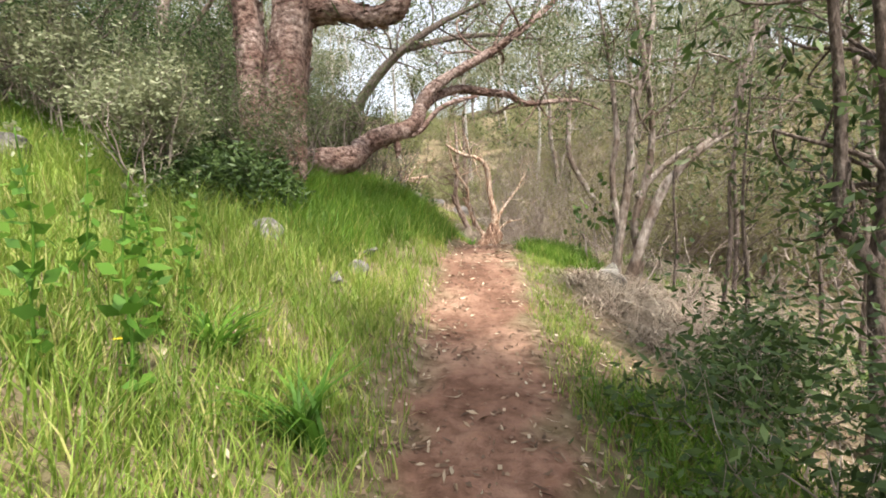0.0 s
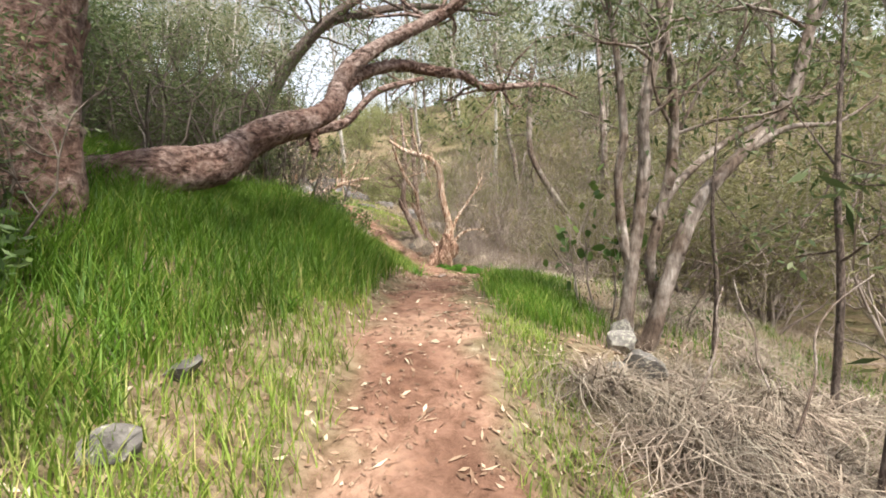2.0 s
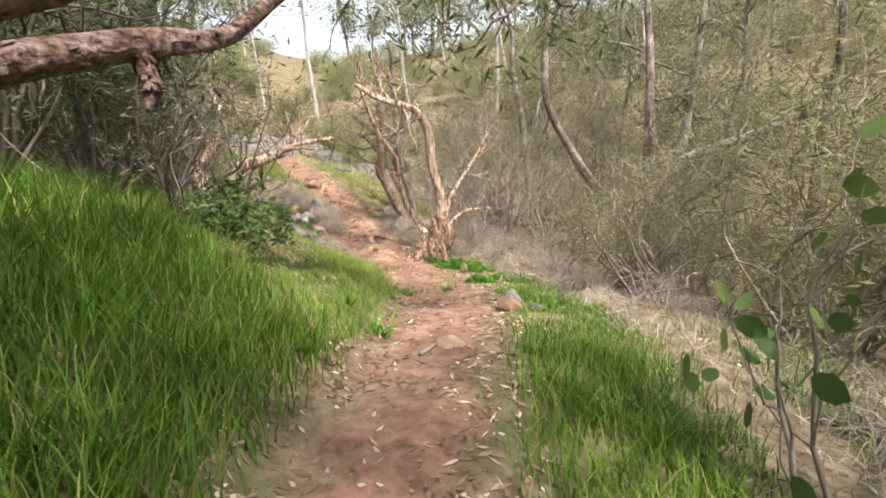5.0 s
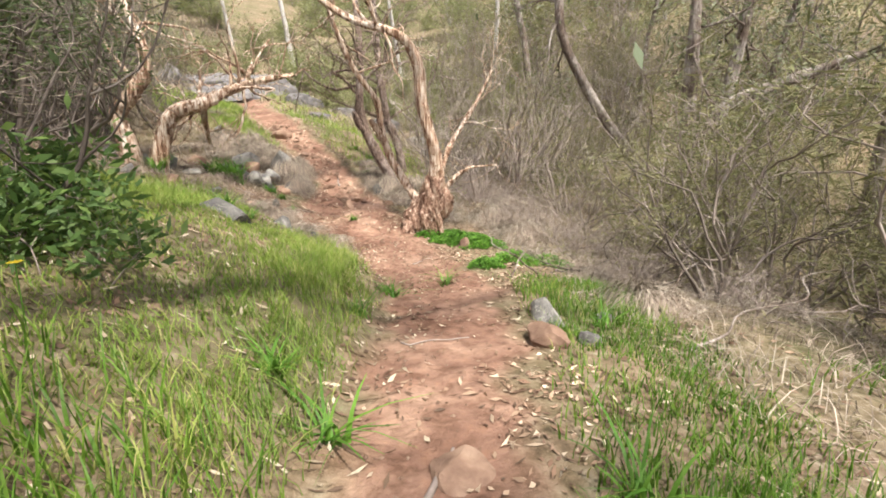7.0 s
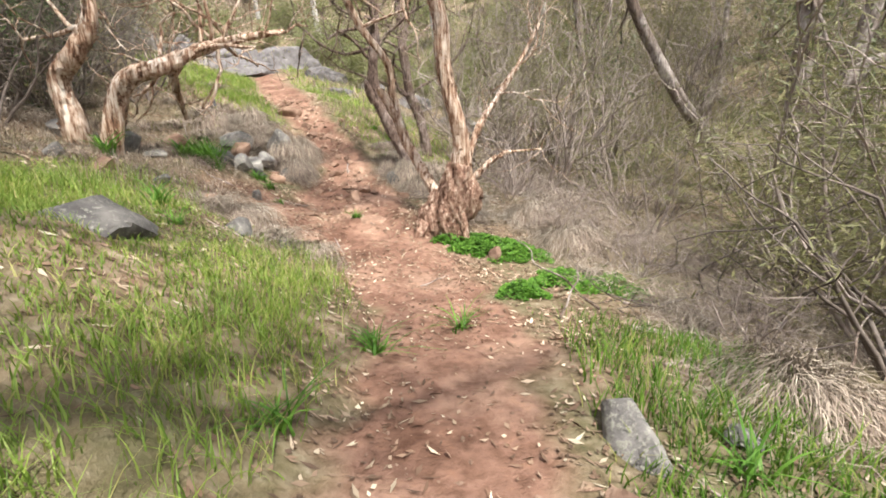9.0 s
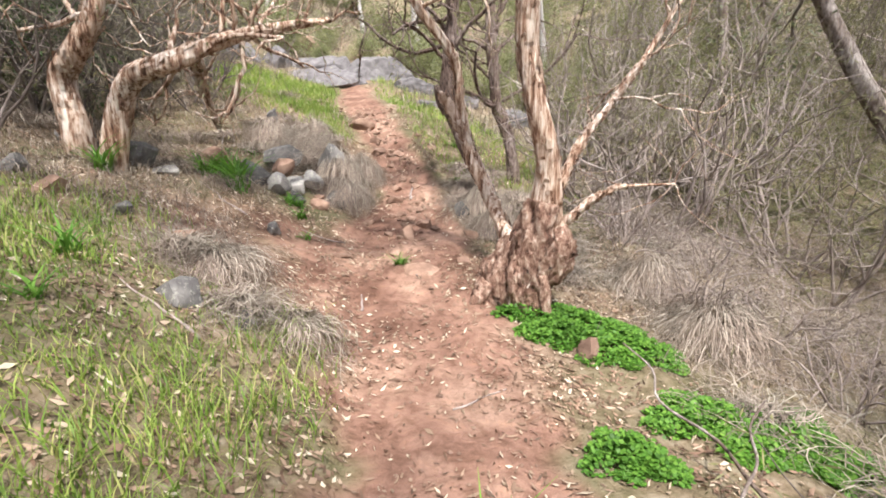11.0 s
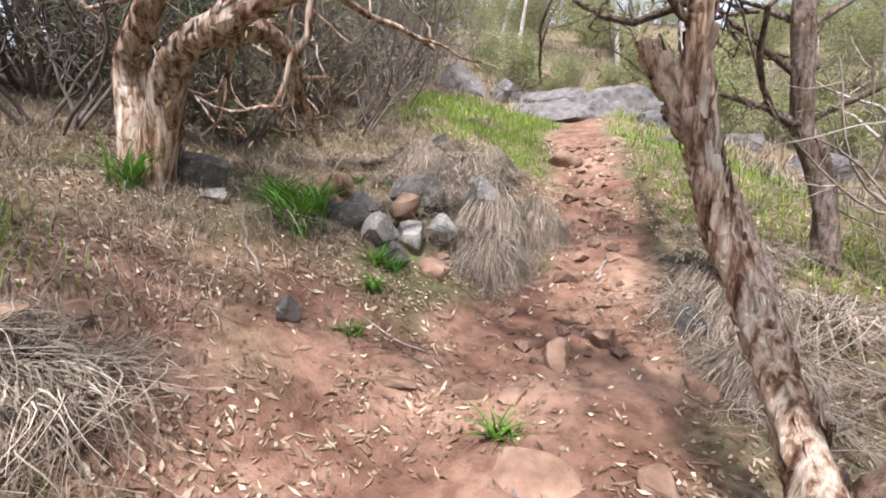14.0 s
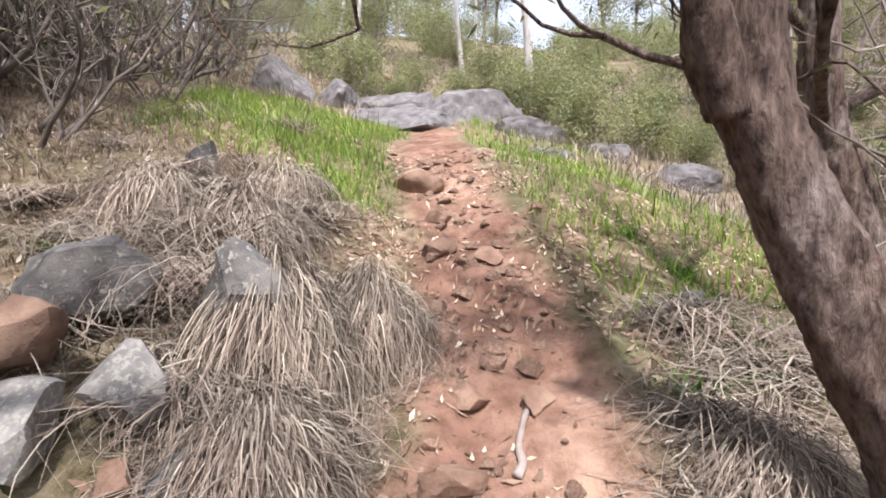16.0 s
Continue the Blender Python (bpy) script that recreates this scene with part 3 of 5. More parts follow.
# many-stemmed tree on the downhill side
made_tree("multi_stem_tree", "grey many-stemmed tree leaning over the gully side", [
    [(2.72, 7.62, 0.3, 0.136), (2.78, 7.68, 0.9, 0.08), (2.86, 7.7, 1.48, 0.068), (2.94, 7.7, 2.08, 0.064), (2.99, 7.7, 2.59, 0.06), (2.98, 7.7, 3.08, 0.056), (3.1, 7.75, 3.6, 0.052), (3.35, 7.85, 4.8, 0.044), (3.45, 8.0, 6.5, 0.024)],
    [(2.95, 7.7, 0.3, 0.088), (3.2, 7.74, 0.9, 0.06), (3.12, 7.74, 1.28, 0.06), (3.09, 7.74, 1.6, 0.0576), (3.2, 7.74, 2.03, 0.056), (3.32, 7.74, 2.62, 0.0544), (3.34, 7.74, 3.21, 0.0496), (3.25, 7.74, 3.9, 0.044), (3.05, 7.9, 5.4, 0.032)],
    [(2.8, 7.5, 0.45, 0.104), (2.95, 7.42, 0.85, 0.088), (3.17, 7.4, 1.57, 0.072), (3.43, 7.4, 2.18, 0.068), (3.91, 7.4, 2.68, 0.064), (4.39, 7.4, 3.18, 0.06), (4.54, 7.4, 3.68, 0.056), (4.8, 7.5, 4.6, 0.04), (5.0, 7.6, 5.8, 0.024)],
    [(3.12, 7.75, 2.0, 0.048), (3.5, 7.9, 2.4, 0.0464), (3.95, 8.0, 2.75, 0.044), (4.5, 8.1, 3.05, 0.04), (5.3, 8.2, 3.35, 0.036), (6.2, 8.4, 3.8, 0.024)],
    [(2.86, 7.7, 1.4, 0.056), (2.76, 7.75, 1.9, 0.052), (2.72, 7.75, 2.5, 0.048), (2.78, 7.75, 2.95, 0.044), (2.7, 7.8, 3.9, 0.032), (2.5, 7.9, 5.2, 0.016)],
    [(3.91, 7.4, 2.66, 0.04), (4.3, 7.3, 2.9, 0.032), (4.8, 7.25, 2.95, 0.02), (5.2, 7.2, 3.2, 0.0096)],
], BARK_GREY, twigs=[(0, 0.6, 8, 1.2, 2), (1, 0.65, 7, 1.1, 2), (2, 0.75, 6, 1.0, 2), (3, 0.55, 6, 0.9, 2), (4, 0.7, 5, 0.9, 2), (5, 0.3, 5, 0.5, 1)], leaf=LEAF_GUM, tree_seed=12, ll=0.11, lw=0.03, per=3, spread=0.2, flakes=(40, 0.05))

# the old paperbark at the bend
made_tree("paperbark_tree", "old paperbark with flaking cream and brown bark at the trail's bend", [
    [(1.68, 17.3, 0.4, 0.22), (1.7, 17.3, 0.8, 0.2), (1.76, 17.35, 1.1, 0.19), (1.86, 17.4, 1.45, 0.16), (1.88, 17.4, 1.95, 0.105), (1.76, 17.4, 2.45, 0.1), (1.66, 17.4, 2.92, 0.095), (1.62, 17.4, 3.5, 0.09), (1.35, 17.4, 3.95, 0.075), (0.6, 17.4, 4.2, 0.06), (0.1, 17.4, 4.5, 0.04)],
    [(1.66, 17.36, 0.85, 0.14), (1.52, 17.72, 1.22, 0.078), (1.36, 18.0, 1.48, 0.0655), (1.23, 18.14, 1.7, 0.0624), (1.12, 18.2, 1.9, 0.0608), (1.05, 18.22, 2.1, 0.0608), (0.99, 18.22, 2.3, 0.0608), (0.95, 18.22, 2.55, 0.0562), (0.9, 18.15, 3.0, 0.0468), (0.55, 18.0, 3.5, 0.0468), (0.3, 17.8, 4.1, 0.039), (0.12, 17.6, 4.7, 0.0234)],
    [(0.98, 18.22, 2.3, 0.07), (0.86, 18.18, 2.5, 0.05), (0.79, 18.15, 2.62, 0.035), (0.76, 18.14, 2.67, 0.012)],
    [(1.86, 17.42, 1.4, 0.075), (1.99, 17.5, 1.77, 0.045), (2.18, 17.7, 2.17, 0.036), (2.5, 18.0, 2.58, 0.03), (2.81, 18.2, 3.01, 0.024), (3.1, 18.4, 3.5, 0.02)],
    [(1.85, 17.4, 1.2, 0.07), (2.08, 17.35, 1.5, 0.032), (2.45, 17.5, 1.75, 0.02), (3.0, 17.6, 1.8, 0.01)],
], BARK_PAPER, twigs=[(3, 0.45, 12, 0.8, 2), (4, 0.55, 6, 0.6, 2), (0, 0.8, 8, 0.9, 2), (1, 0.8, 6, 0.9, 2)], tree_seed=21, flakes=(230, 0.06))
made_tree("leaning_tree", "rough brown-barked trunk leaning over the trail with a knot hole", [
    [(1.22, 20.12, 1.05, 0.158), (1.08, 20.03, 1.42, 0.122), (0.95, 20.0, 1.7, 0.112), (0.82, 20.0, 1.98, 0.108), (0.68, 20.0, 2.25, 0.108), (0.57, 20.0, 2.53, 0.108), (0.52, 20.0, 2.8, 0.101), (0.53, 20.0, 3.2, 0.0864), (0.6, 20.1, 4.2, 0.072), (0.5, 20.4, 6.0, 0.036)],
    [(0.52, 19.95, 2.5, 0.0792), (0.45, 19.9, 2.66, 0.0684), (0.41, 19.86, 2.78, 0.054), (0.39, 19.84, 2.85, 0.0432)],
], BARK_ROUGH, twigs=[(0, 0.75, 10, 1.1, 2)], leaf=LEAF_OLIVE, tree_seed=31, ll=0.08, lw=0.015)
made_tree("rough_bark_tree", "slim crooked dark-barked tree beside the upper trail", [
    [(1.45, 21.4, 1.1, 0.15), (1.41, 21.4, 1.67, 0.105), (1.33, 21.4, 2.1, 0.1), (1.2, 21.4, 2.45, 0.1), (1.12, 21.4, 2.65, 0.098), (1.05, 21.4, 3.3, 0.092), (0.98, 21.4, 4.0, 0.08), (0.9, 21.6, 6.5, 0.05)],
], BARK_ROUGH, twigs=[(0, 0.55, 12, 1.4, 2)], leaf=LEAF_OLIVE, tree_seed=33, ll=0.08, lw=0.015)
made_tree("twisted_paperbark", "two twisted paperbark stems with peeling grey bark on the bank", [
    [(-3.2, 17.6, 1.8, 0.2), (-3.2, 17.6, 2.33, 0.15), (-3.27, 17.6, 2.85, 0.12), (-2.95, 17.6, 3.2, 0.11), (-2.75, 17.7, 3.7, 0.09), (-3.0, 17.9, 4.6, 0.05)],
    [(-2.8, 17.55, 1.8, 0.16), (-2.65, 17.6, 2.42, 0.13), (-2.42, 17.6, 2.82, 0.11), (-1.95, 17.65, 2.98, 0.1), (-1.6, 17.9, 3.18, 0.08), (-1.2, 18.2, 3.35, 0.06), (-0.6, 18.6, 3.5, 0.03)],
    [(-2.0, 17.7, 2.98, 0.09), (-2.1, 18.2, 3.1, 0.07), (-2.25, 18.5, 2.8, 0.05), (-2.3, 18.8, 2.3, 0.03)],
], BARK_PAPER, twigs=[(0, 0.6, 8, 1.0, 2), (1, 0.5, 14, 0.9, 2), (2, 0.4, 6, 0.8, 2)], leaf=LEAF_OLIVE, tree_seed=41, ll=0.07, lw=0.014, per=2, flakes=(150, 0.09))
made_tree("forked_gum", "pale forked gum trunk across the gully", [
    [(7.9, 19, -0.8, 0.2), (7.75, 19, 1.0, 0.17), (7.6, 19, 2.4, 0.15), (7.55, 19, 3.8, 0.13), (7.49, 19, 5.5, 0.1), (7.3, 19.2, 9, 0.05)],
    [(7.9, 19, 1.0, 0.16), (8.3, 19, 2.3, 0.13), (8.55, 19, 3.5, 0.11), (8.75, 19, 5.2, 0.09), (9.2, 19, 9, 0.04)],
    [(7.7, 18.9, 1.9, 0.13), (8.3, 18.8, 2.7, 0.12), (9.5, 18.7, 3.2, 0.11), (12.1, 18.6, 4.0, 0.07)],
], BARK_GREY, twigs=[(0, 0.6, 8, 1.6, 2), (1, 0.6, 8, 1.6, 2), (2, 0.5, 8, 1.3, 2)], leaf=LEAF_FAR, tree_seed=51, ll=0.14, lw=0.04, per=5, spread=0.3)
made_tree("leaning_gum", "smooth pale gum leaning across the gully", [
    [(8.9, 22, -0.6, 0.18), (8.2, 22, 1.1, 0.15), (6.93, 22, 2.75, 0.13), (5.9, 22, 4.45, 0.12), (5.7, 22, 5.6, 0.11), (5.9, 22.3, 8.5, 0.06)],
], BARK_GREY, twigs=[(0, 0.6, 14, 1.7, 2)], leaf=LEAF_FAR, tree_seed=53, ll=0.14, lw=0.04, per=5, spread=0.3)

# added tree: the crown stays above the view and shades the bend
made_tree("overhanging_gum", "dark gum added on the uphill bank, its unseen crown shading the trail", [
    [(-3.3, 14.4, 1.5, 0.2), (-3.1, 14.4, 3.0, 0.17), (-2.6, 14.2, 4.8, 0.15), (-1.6, 14.0, 6.2, 0.12), (-0.2, 13.8, 7.2, 0.09), (1.2, 13.6, 7.8, 0.05)],
    [(-2.5, 14.2, 5.0, 0.1), (-2.0, 15.0, 6.3, 0.09), (-1.2, 16.0, 7.4, 0.07), (-0.2, 17.0, 8.0, 0.04)],
    [(-1.0, 13.9, 6.6, 0.09), (0.4, 14.6, 7.2, 0.08), (1.8, 15.2, 7.5, 0.06), (3.2, 15.8, 7.6, 0.03)],
], BARK_DARK, twigs=[(0, 0.6, 8, 1.6, 2), (1, 0.4, 6, 1.5, 2), (2, 0.3, 5, 1.5, 2)], leaf=LEAF_GUM, tree_seed=57, ll=0.17, lw=0.045, per=3, spread=0.3)
# added out of view: its crown blocks the sun from the lower trail
made_tree("shady_gum", "leafy gum added out of view to shade the lower end of the trail", [
    [(3.4, -1.2, -0.8, 0.16), (3.2, -1.2, 1.5, 0.13), (2.9, -1.1, 3.2, 0.1), (2.5, -0.9, 4.8, 0.06)],
    [(2.95, -1.1, 3.0, 0.08), (2.4, -0.4, 3.8, 0.06), (1.8, 0.4, 4.3, 0.04), (1.3, 1.0, 4.6, 0.02)],
], BARK_GREY, twigs=[(0, 0.5, 10, 1.1, 2), (1, 0.4, 16, 0.9, 2)], leaf=LEAF_GUM, tree_seed=58, ll=0.16, lw=0.045, per=16, spread=0.3)

foot = bpy.data.objects["paperbark_tree"]
for k, (rows, rough, lab) in enumerate([
    ([(0.05, -0.02, -0.25, 0.24), (0.04, -0.02, 0.05, 0.2), (0.06, 0.0, 0.3, 0.19), (0.1, 0.03, 0.55, 0.19), (0.13, 0.06, 0.8, 0.175), (0.17, 0.08, 1.0, 0.15)], 0.34, "dark red-brown gnarled foot of the trunk"),
    ([(-0.24, 0.08, -0.2, 0.2), (-0.22, 0.08, 0.06, 0.2), (-0.19, 0.1, 0.24, 0.2), (-0.15, 0.16, 0.42, 0.16), (-0.12, 0.28, 0.58, 0.11)], 0.4, "swollen grey-brown burl at the foot"),
    ([(0.1, -0.02, 0.3, 0.1), (0.24, -0.04, 0.42, 0.13), (0.31, -0.04, 0.56, 0.125), (0.34, -0.02, 0.7, 0.09), (0.33, 0.0, 0.8, 0.04)], 0.45, "torn knob with curling bark"),
    ([(0.16, -0.1, 0.35, 0.09), (0.2, -0.16, 0.15, 0.07), (0.21, -0.2, -0.1, 0.05)], 0.3, ""),
    ([(-0.28, -0.02, 0.22, 0.1), (-0.4, -0.06, 0.05, 0.09), (-0.5, -0.1, -0.12, 0.06)], 0.35, ""),
]):
    b = Build()
    stem(b, rows, 26, rough, 900 + k, 8)
    part("root_base", b, BARK_FOOT, foot, lab)
b = bark_flakes([spline([(0.04, -0.02, 0, 0.2), (0.06, 0, 0.3, 0.2), (0.1, 0.03, 0.6, 0.19), (0.17, 0.08, 1.0, 0.16)], 8), spline([(-0.22, 0.08, 0, 0.2), (-0.19, 0.1, 0.25, 0.2), (-0.14, 0.2, 0.5, 0.14)], 8), spline([(0.2, -0.03, 0.38, 0.12), (0.31, -0.04, 0.56, 0.13), (0.34, -0.01, 0.72, 0.09)], 8)], np.random.RandomState(905), 330, 0.11)
tagged(part("bark_flake", b, BARK_FOOT, foot), kind="stuff")


# ---- undergrowth ----
rng = np.random.RandomState(77)


def spots(n, x0, x1, y0, y1, keep=0.9, gap=0.0):
    """Random spots in a box, kept clear of the trail."""
    out = []
    for _ in range(n * 30):
        x, y = rng.uniform(x0, x1), rng.uniform(y0, y1)
        if float(edge(x, y)[1]) > keep and all((x - a) ** 2 + (y - b) ** 2 > gap * gap for a, b in out):
            out.append((x, y))
        if len(out) == n:
            break
    return out


# feathery olive shrubs that fill the gully and the far bank
place(shrub(101, "feathery olive shrub with fine grey twigs in the gully", 2.4, 8, TWIG, LEAF_OLIVE, 8, 0.1, 0.008, 2, 0.15, 0.12, nm="feathery_shrub"),
      [(5.6, 14.6), (6.4, 16.6), (6.9, 10.6), (5.6, 19.6), (7.4, 17.8)] + spots(30, 6.4, 15, -2, 30, 2.5, 1.5), rng, 0.85, 1.4)
place(shrub(102, "tangled brown dead shrub with bare twigs", 1.7, 10, TWIG, STRAW, 3, 0.13, 0.005, 2, 0.02, 0.12, nm="dead_shrub"),
      [(3.4, 17.8), (3.9, 19.0), (2.9, 19.2), (4.6, 17.5), (3.2, 20.8), (3.9, 14.2), (4.5, 12.9)] + spots(24, 2.8, 8, 14, 26, 1.5, 0.9), rng, 0.45, 0.75)
place(shrub(103, "tall grey-brown twiggy shrub with sparse olive leaves", 3.4, 9, TWIG, LEAF_OLIVE, 6, 0.12, 0.007, 2, 0.22, 0.16, nm="twiggy_shrub"),
      [(3.0, 19.8), (3.8, 20.6), (2.6, 21.5), (3.6, 22.8), (5.0, 23.5), (6.5, 24), (2.9, 24.5)] + spots(16, 2.5, 16, 20, 36, 2.4, 1.8), rng, 0.8, 1.3)
place(shrub(104, "dense dark green shrub on the uphill bank", 2.6, 9, TWIG_DARK, LEAF_DARK, 10, 0.07, 0.022, 2, 0.16, 0.14, nm="dark_shrub"),
      [(-4.7, 7.4), (-5.9, 6.2), (-6.6, 8.4), (-4.4, 9.4), (-8.0, 6.6), (-5.4, 4.2)] + spots(22, -14, -4.6, 2, 20, 4.2, 1.5) + [(-5.6, 16.2), (-6.4, 17.6), (-5.2, 15.2), (-7.0, 19.2), (-6.2, 21.2), (-7.6, 22.4), (-8.2, 18.4), (-6.9, 15.6)], rng, 0.85, 1.35)
place(shrub(105, "olive feathery shrub behind the fallen trunk", 2.5, 9, TWIG_DARK, LEAF_GUM, 9, 0.07, 0.014, 2, 0.18, 0.14, nm="dark_shrub"),
      [(-3.6, 8.6), (-4.2, 10.4), (-5.2, 10.8), (-2.3, 12.2), (-3.2, 9.6), (-2.6, 11.2), (-3.9, 11.8), (-1.9, 13.0), (-3.1, 13.6), (-4.6, 13.4)] + spots(10, -9, -3, 10, 15, 2.6, 1.1), rng, 0.8, 1.25)
place(shrub(106, "bare branching shrub with dark thin stems", 2.0, 7, TWIG_DARK, STRAW, 2, 0.1, 0.006, 2, 0.2, 0.12, nm="bare_shrub"),
      [(-1.1, 11.6), (-3.4, 15.2), (-4.6, 16.6), (-4.4, 19.0), (-5.3, 18.0), (-3.9, 20.6), (-5.2, 21.4), (-6.3, 20)] + spots(14, -9, -3.6, 14, 24, 2.6, 0.9), rng, 0.7, 1.2)
place(shrub(107, "pale silvery flowering shrub on the grassy bank", 1.3, 8, TWIG, LEAF_PALE, 10, 0.05, 0.018, 2, 0.25, 0.07),
      [(-2.75, 4.5), (-3.3, 5.2), (-4.1, 5.3), (-5.0, 5.6)], rng, 0.8, 1.15)
place(shrub(108, "leafy dark green bush beside the trail", 1.0, 9, TWIG_DARK, LEAF_DARK, 8, 0.11, 0.04, 2, 0.15, 0.1),
      [(-2.35, 4.6), (-1.95, 5.05), (-2.7, 5.4), (-3.3, 6.3)], rng, 0.6, 0.8)
place(shrub(116, "tall olive-green wattle bush in front of the big gum", 2.0, 9, TWIG_DARK, LEAF_GUM, 9, 0.07, 0.016, 2, 0.25, 0.12, nm="wattle_bush"),
      [(-1.95, 5.45), (-2.6, 5.3), (-3.3, 5.7), (-4.1, 6.0), (-4.9, 6.3)], rng, 0.55, 0.72)
place(shrub(109, "leafy shade shrub with thin dark stems below the trail", 1.3, 8, TWIG, LEAF_DARK, 4, 0.09, 0.03, 2, 0.2, 0.12),
      [(1.75, 2.5), (2.3, 3.3), (1.6, 1.5), (2.9, 2.4), (1.9, 0.6)], rng, 0.6, 0.85)
place(shrub(110, "lime green bush beyond the rocky outcrop", 1.8, 9, TWIG, LEAF_LIME, 8, 0.12, 0.035, 2, 0.12, 0.2, nm="leafy_bush"),
      spots(22, -12, 14, 33, 48, 1.5, 1.9) + [(1.4, 30.6), (2.6, 29.0), (0.2, 29.5), (4.2, 28.0), (-1.8, 30.2), (-4.4, 31), (5.8, 29.5), (-7, 29.8), (1.2, 31.5), (3.4, 32), (-3, 33), (-9, 31), (-0.8, 28.9), (-5.6, 29.4), (-2.6, 29.6), (2.0, 33.4), (-6.4, 32.4), (0.4, 34.2), (6.8, 31.6), (-1.4, 31.8), (5.0, 33.6), (-4.6, 34.4), (8.2, 28.8)], rng, 0.45, 0.95)
place(shrub(111, "young round-leaved shrub beside the grey tree", 1.75, 4, TWIG, LEAF_ROUND, 1, 0.12, 0.095, 1, 0.45, 0.09),
      [(2.85, 8.45)], rng, 0.9, 1.05)

place(shrub(114, "small leafy green bush on the bank", 0.6, 8, TWIG, LEAF_ROUND, 2, 0.085, 0.03, 2, 0.2, 0.07),
      [(-0.6, 11.45), (-1.0, 11.8)], rng, 0.85, 1.1)
place(shrub(115, "olive feathery tea-tree bush beside the gully", 2.6, 9, TWIG, LEAF_OLIVE, 12, 0.11, 0.008, 2, 0.1, 0.14, nm="tea_tree"),
      [(6.6, 14.6), (6.2, 15.8), (5.6, 11.6), (6.4, 12.0), (7.2, 16.4)], rng, 0.85, 1.2)

place(shrub(117, "drooping grey-brown sheoak bush above the bank", 3.6, 10, TWIG_DARK, LEAF_OAK, 9, 0.3, 0.007, 2, 0.12, 0.16, droop=0.9, nm="sheoak_bush"),
      [(-5.2, 20.6), (-5.9, 22.6), (-6.8, 24.2), (-4.6, 19.2), (-7.4, 21.4), (-5.6, 17.4), (-8.2, 26.4), (-9.0, 23.0)], rng, 0.8, 1.1)
# gnarled low bush across the gully
place(shrub(118, "gnarled tea-tree with dark crooked limbs and olive sprays", 2.3, 6, TWIG_DARK, LEAF_OLIVE, 6, 0.09, 0.01, 2, 0.04, 0.13, nm="tea_tree"),
      [(4.5, 13.5), (4.9, 15.6), (5.4, 12.2)], rng, 0.85, 1.1)

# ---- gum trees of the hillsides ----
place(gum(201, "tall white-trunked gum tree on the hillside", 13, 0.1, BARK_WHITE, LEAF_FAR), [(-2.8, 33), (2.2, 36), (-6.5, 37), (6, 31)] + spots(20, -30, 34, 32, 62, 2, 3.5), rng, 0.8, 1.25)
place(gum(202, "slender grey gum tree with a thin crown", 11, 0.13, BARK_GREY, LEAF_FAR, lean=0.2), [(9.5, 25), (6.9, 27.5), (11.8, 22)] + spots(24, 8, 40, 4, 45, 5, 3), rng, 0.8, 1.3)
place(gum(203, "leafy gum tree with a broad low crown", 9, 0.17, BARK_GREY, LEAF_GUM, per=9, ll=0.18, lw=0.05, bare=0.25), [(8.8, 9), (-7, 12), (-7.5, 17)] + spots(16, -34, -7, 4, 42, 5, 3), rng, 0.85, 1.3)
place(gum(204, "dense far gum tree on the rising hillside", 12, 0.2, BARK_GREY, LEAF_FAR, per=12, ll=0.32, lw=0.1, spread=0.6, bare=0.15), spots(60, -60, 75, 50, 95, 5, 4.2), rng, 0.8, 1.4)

place(shrub(112, "grey-brown bush on the far side of the gully", 3.2, 9, TWIG, LEAF_OLIVE, 9, 0.16, 0.02, 2, 0.16, 0.3, nm="hillside_bush"),
      spots(70, 8, 45, 2, 50, 6, 2.0), rng, 0.9, 1.7)
place(shrub(113, "hazy olive bush on the slope above the outcrop", 2.6, 9, TWIG, LEAF_LIME, 7, 0.18, 0.03, 2, 0.14, 0.3, nm="hillside_bush"),
      spots(90, -42, 30, 36, 80, 1.5, 2.4), rng, 0.7, 1.4)

# saplings and slim trees below the first stretch of the trail
made_tree("dark_forked_sapling", "dark forked young tree standing close beside the trail", [
    [(2.62, 2.85, 0.0, 0.06), (2.62, 2.85, 0.7, 0.05), (2.6, 2.85, 1.25, 0.048), (2.63, 2.85, 1.9, 0.045), (2.55, 2.85, 2.8, 0.04), (2.5, 3.0, 4.2, 0.02)],
    [(2.62, 2.85, 1.2, 0.045), (2.45, 2.85, 1.4, 0.045), (2.36, 2.85, 1.55, 0.04), (2.38, 2.9, 2.2, 0.035), (2.3, 2.95, 3.2, 0.025), (2.2, 3.1, 4.4, 0.015)],
], BARK_DARK, twigs=[(0, 0.45, 9, 0.8, 2), (1, 0.5, 7, 0.7, 2)], leaf=LEAF_DARK, tree_seed=61, ll=0.1, lw=0.035, per=3, spread=0.12)
made_tree("thin_sapling", "thin knobbly sapling with a few long leaves in dead grass", [
    [(2.87, 5.0, 0.2, 0.028), (2.95, 5.0, 0.8, 0.024), (3.0, 5.0, 1.4, 0.024), (2.98, 5.0, 2.0, 0.018), (3.08, 5.0, 2.7, 0.012), (3.1, 5.0, 3.2, 0.006)],
], BARK_DARK, twigs=[(0, 0.35, 8, 0.45, 1)], leaf=LEAF_GUM, tree_seed=63, ll=0.16, lw=0.035, per=1, spread=0.03)
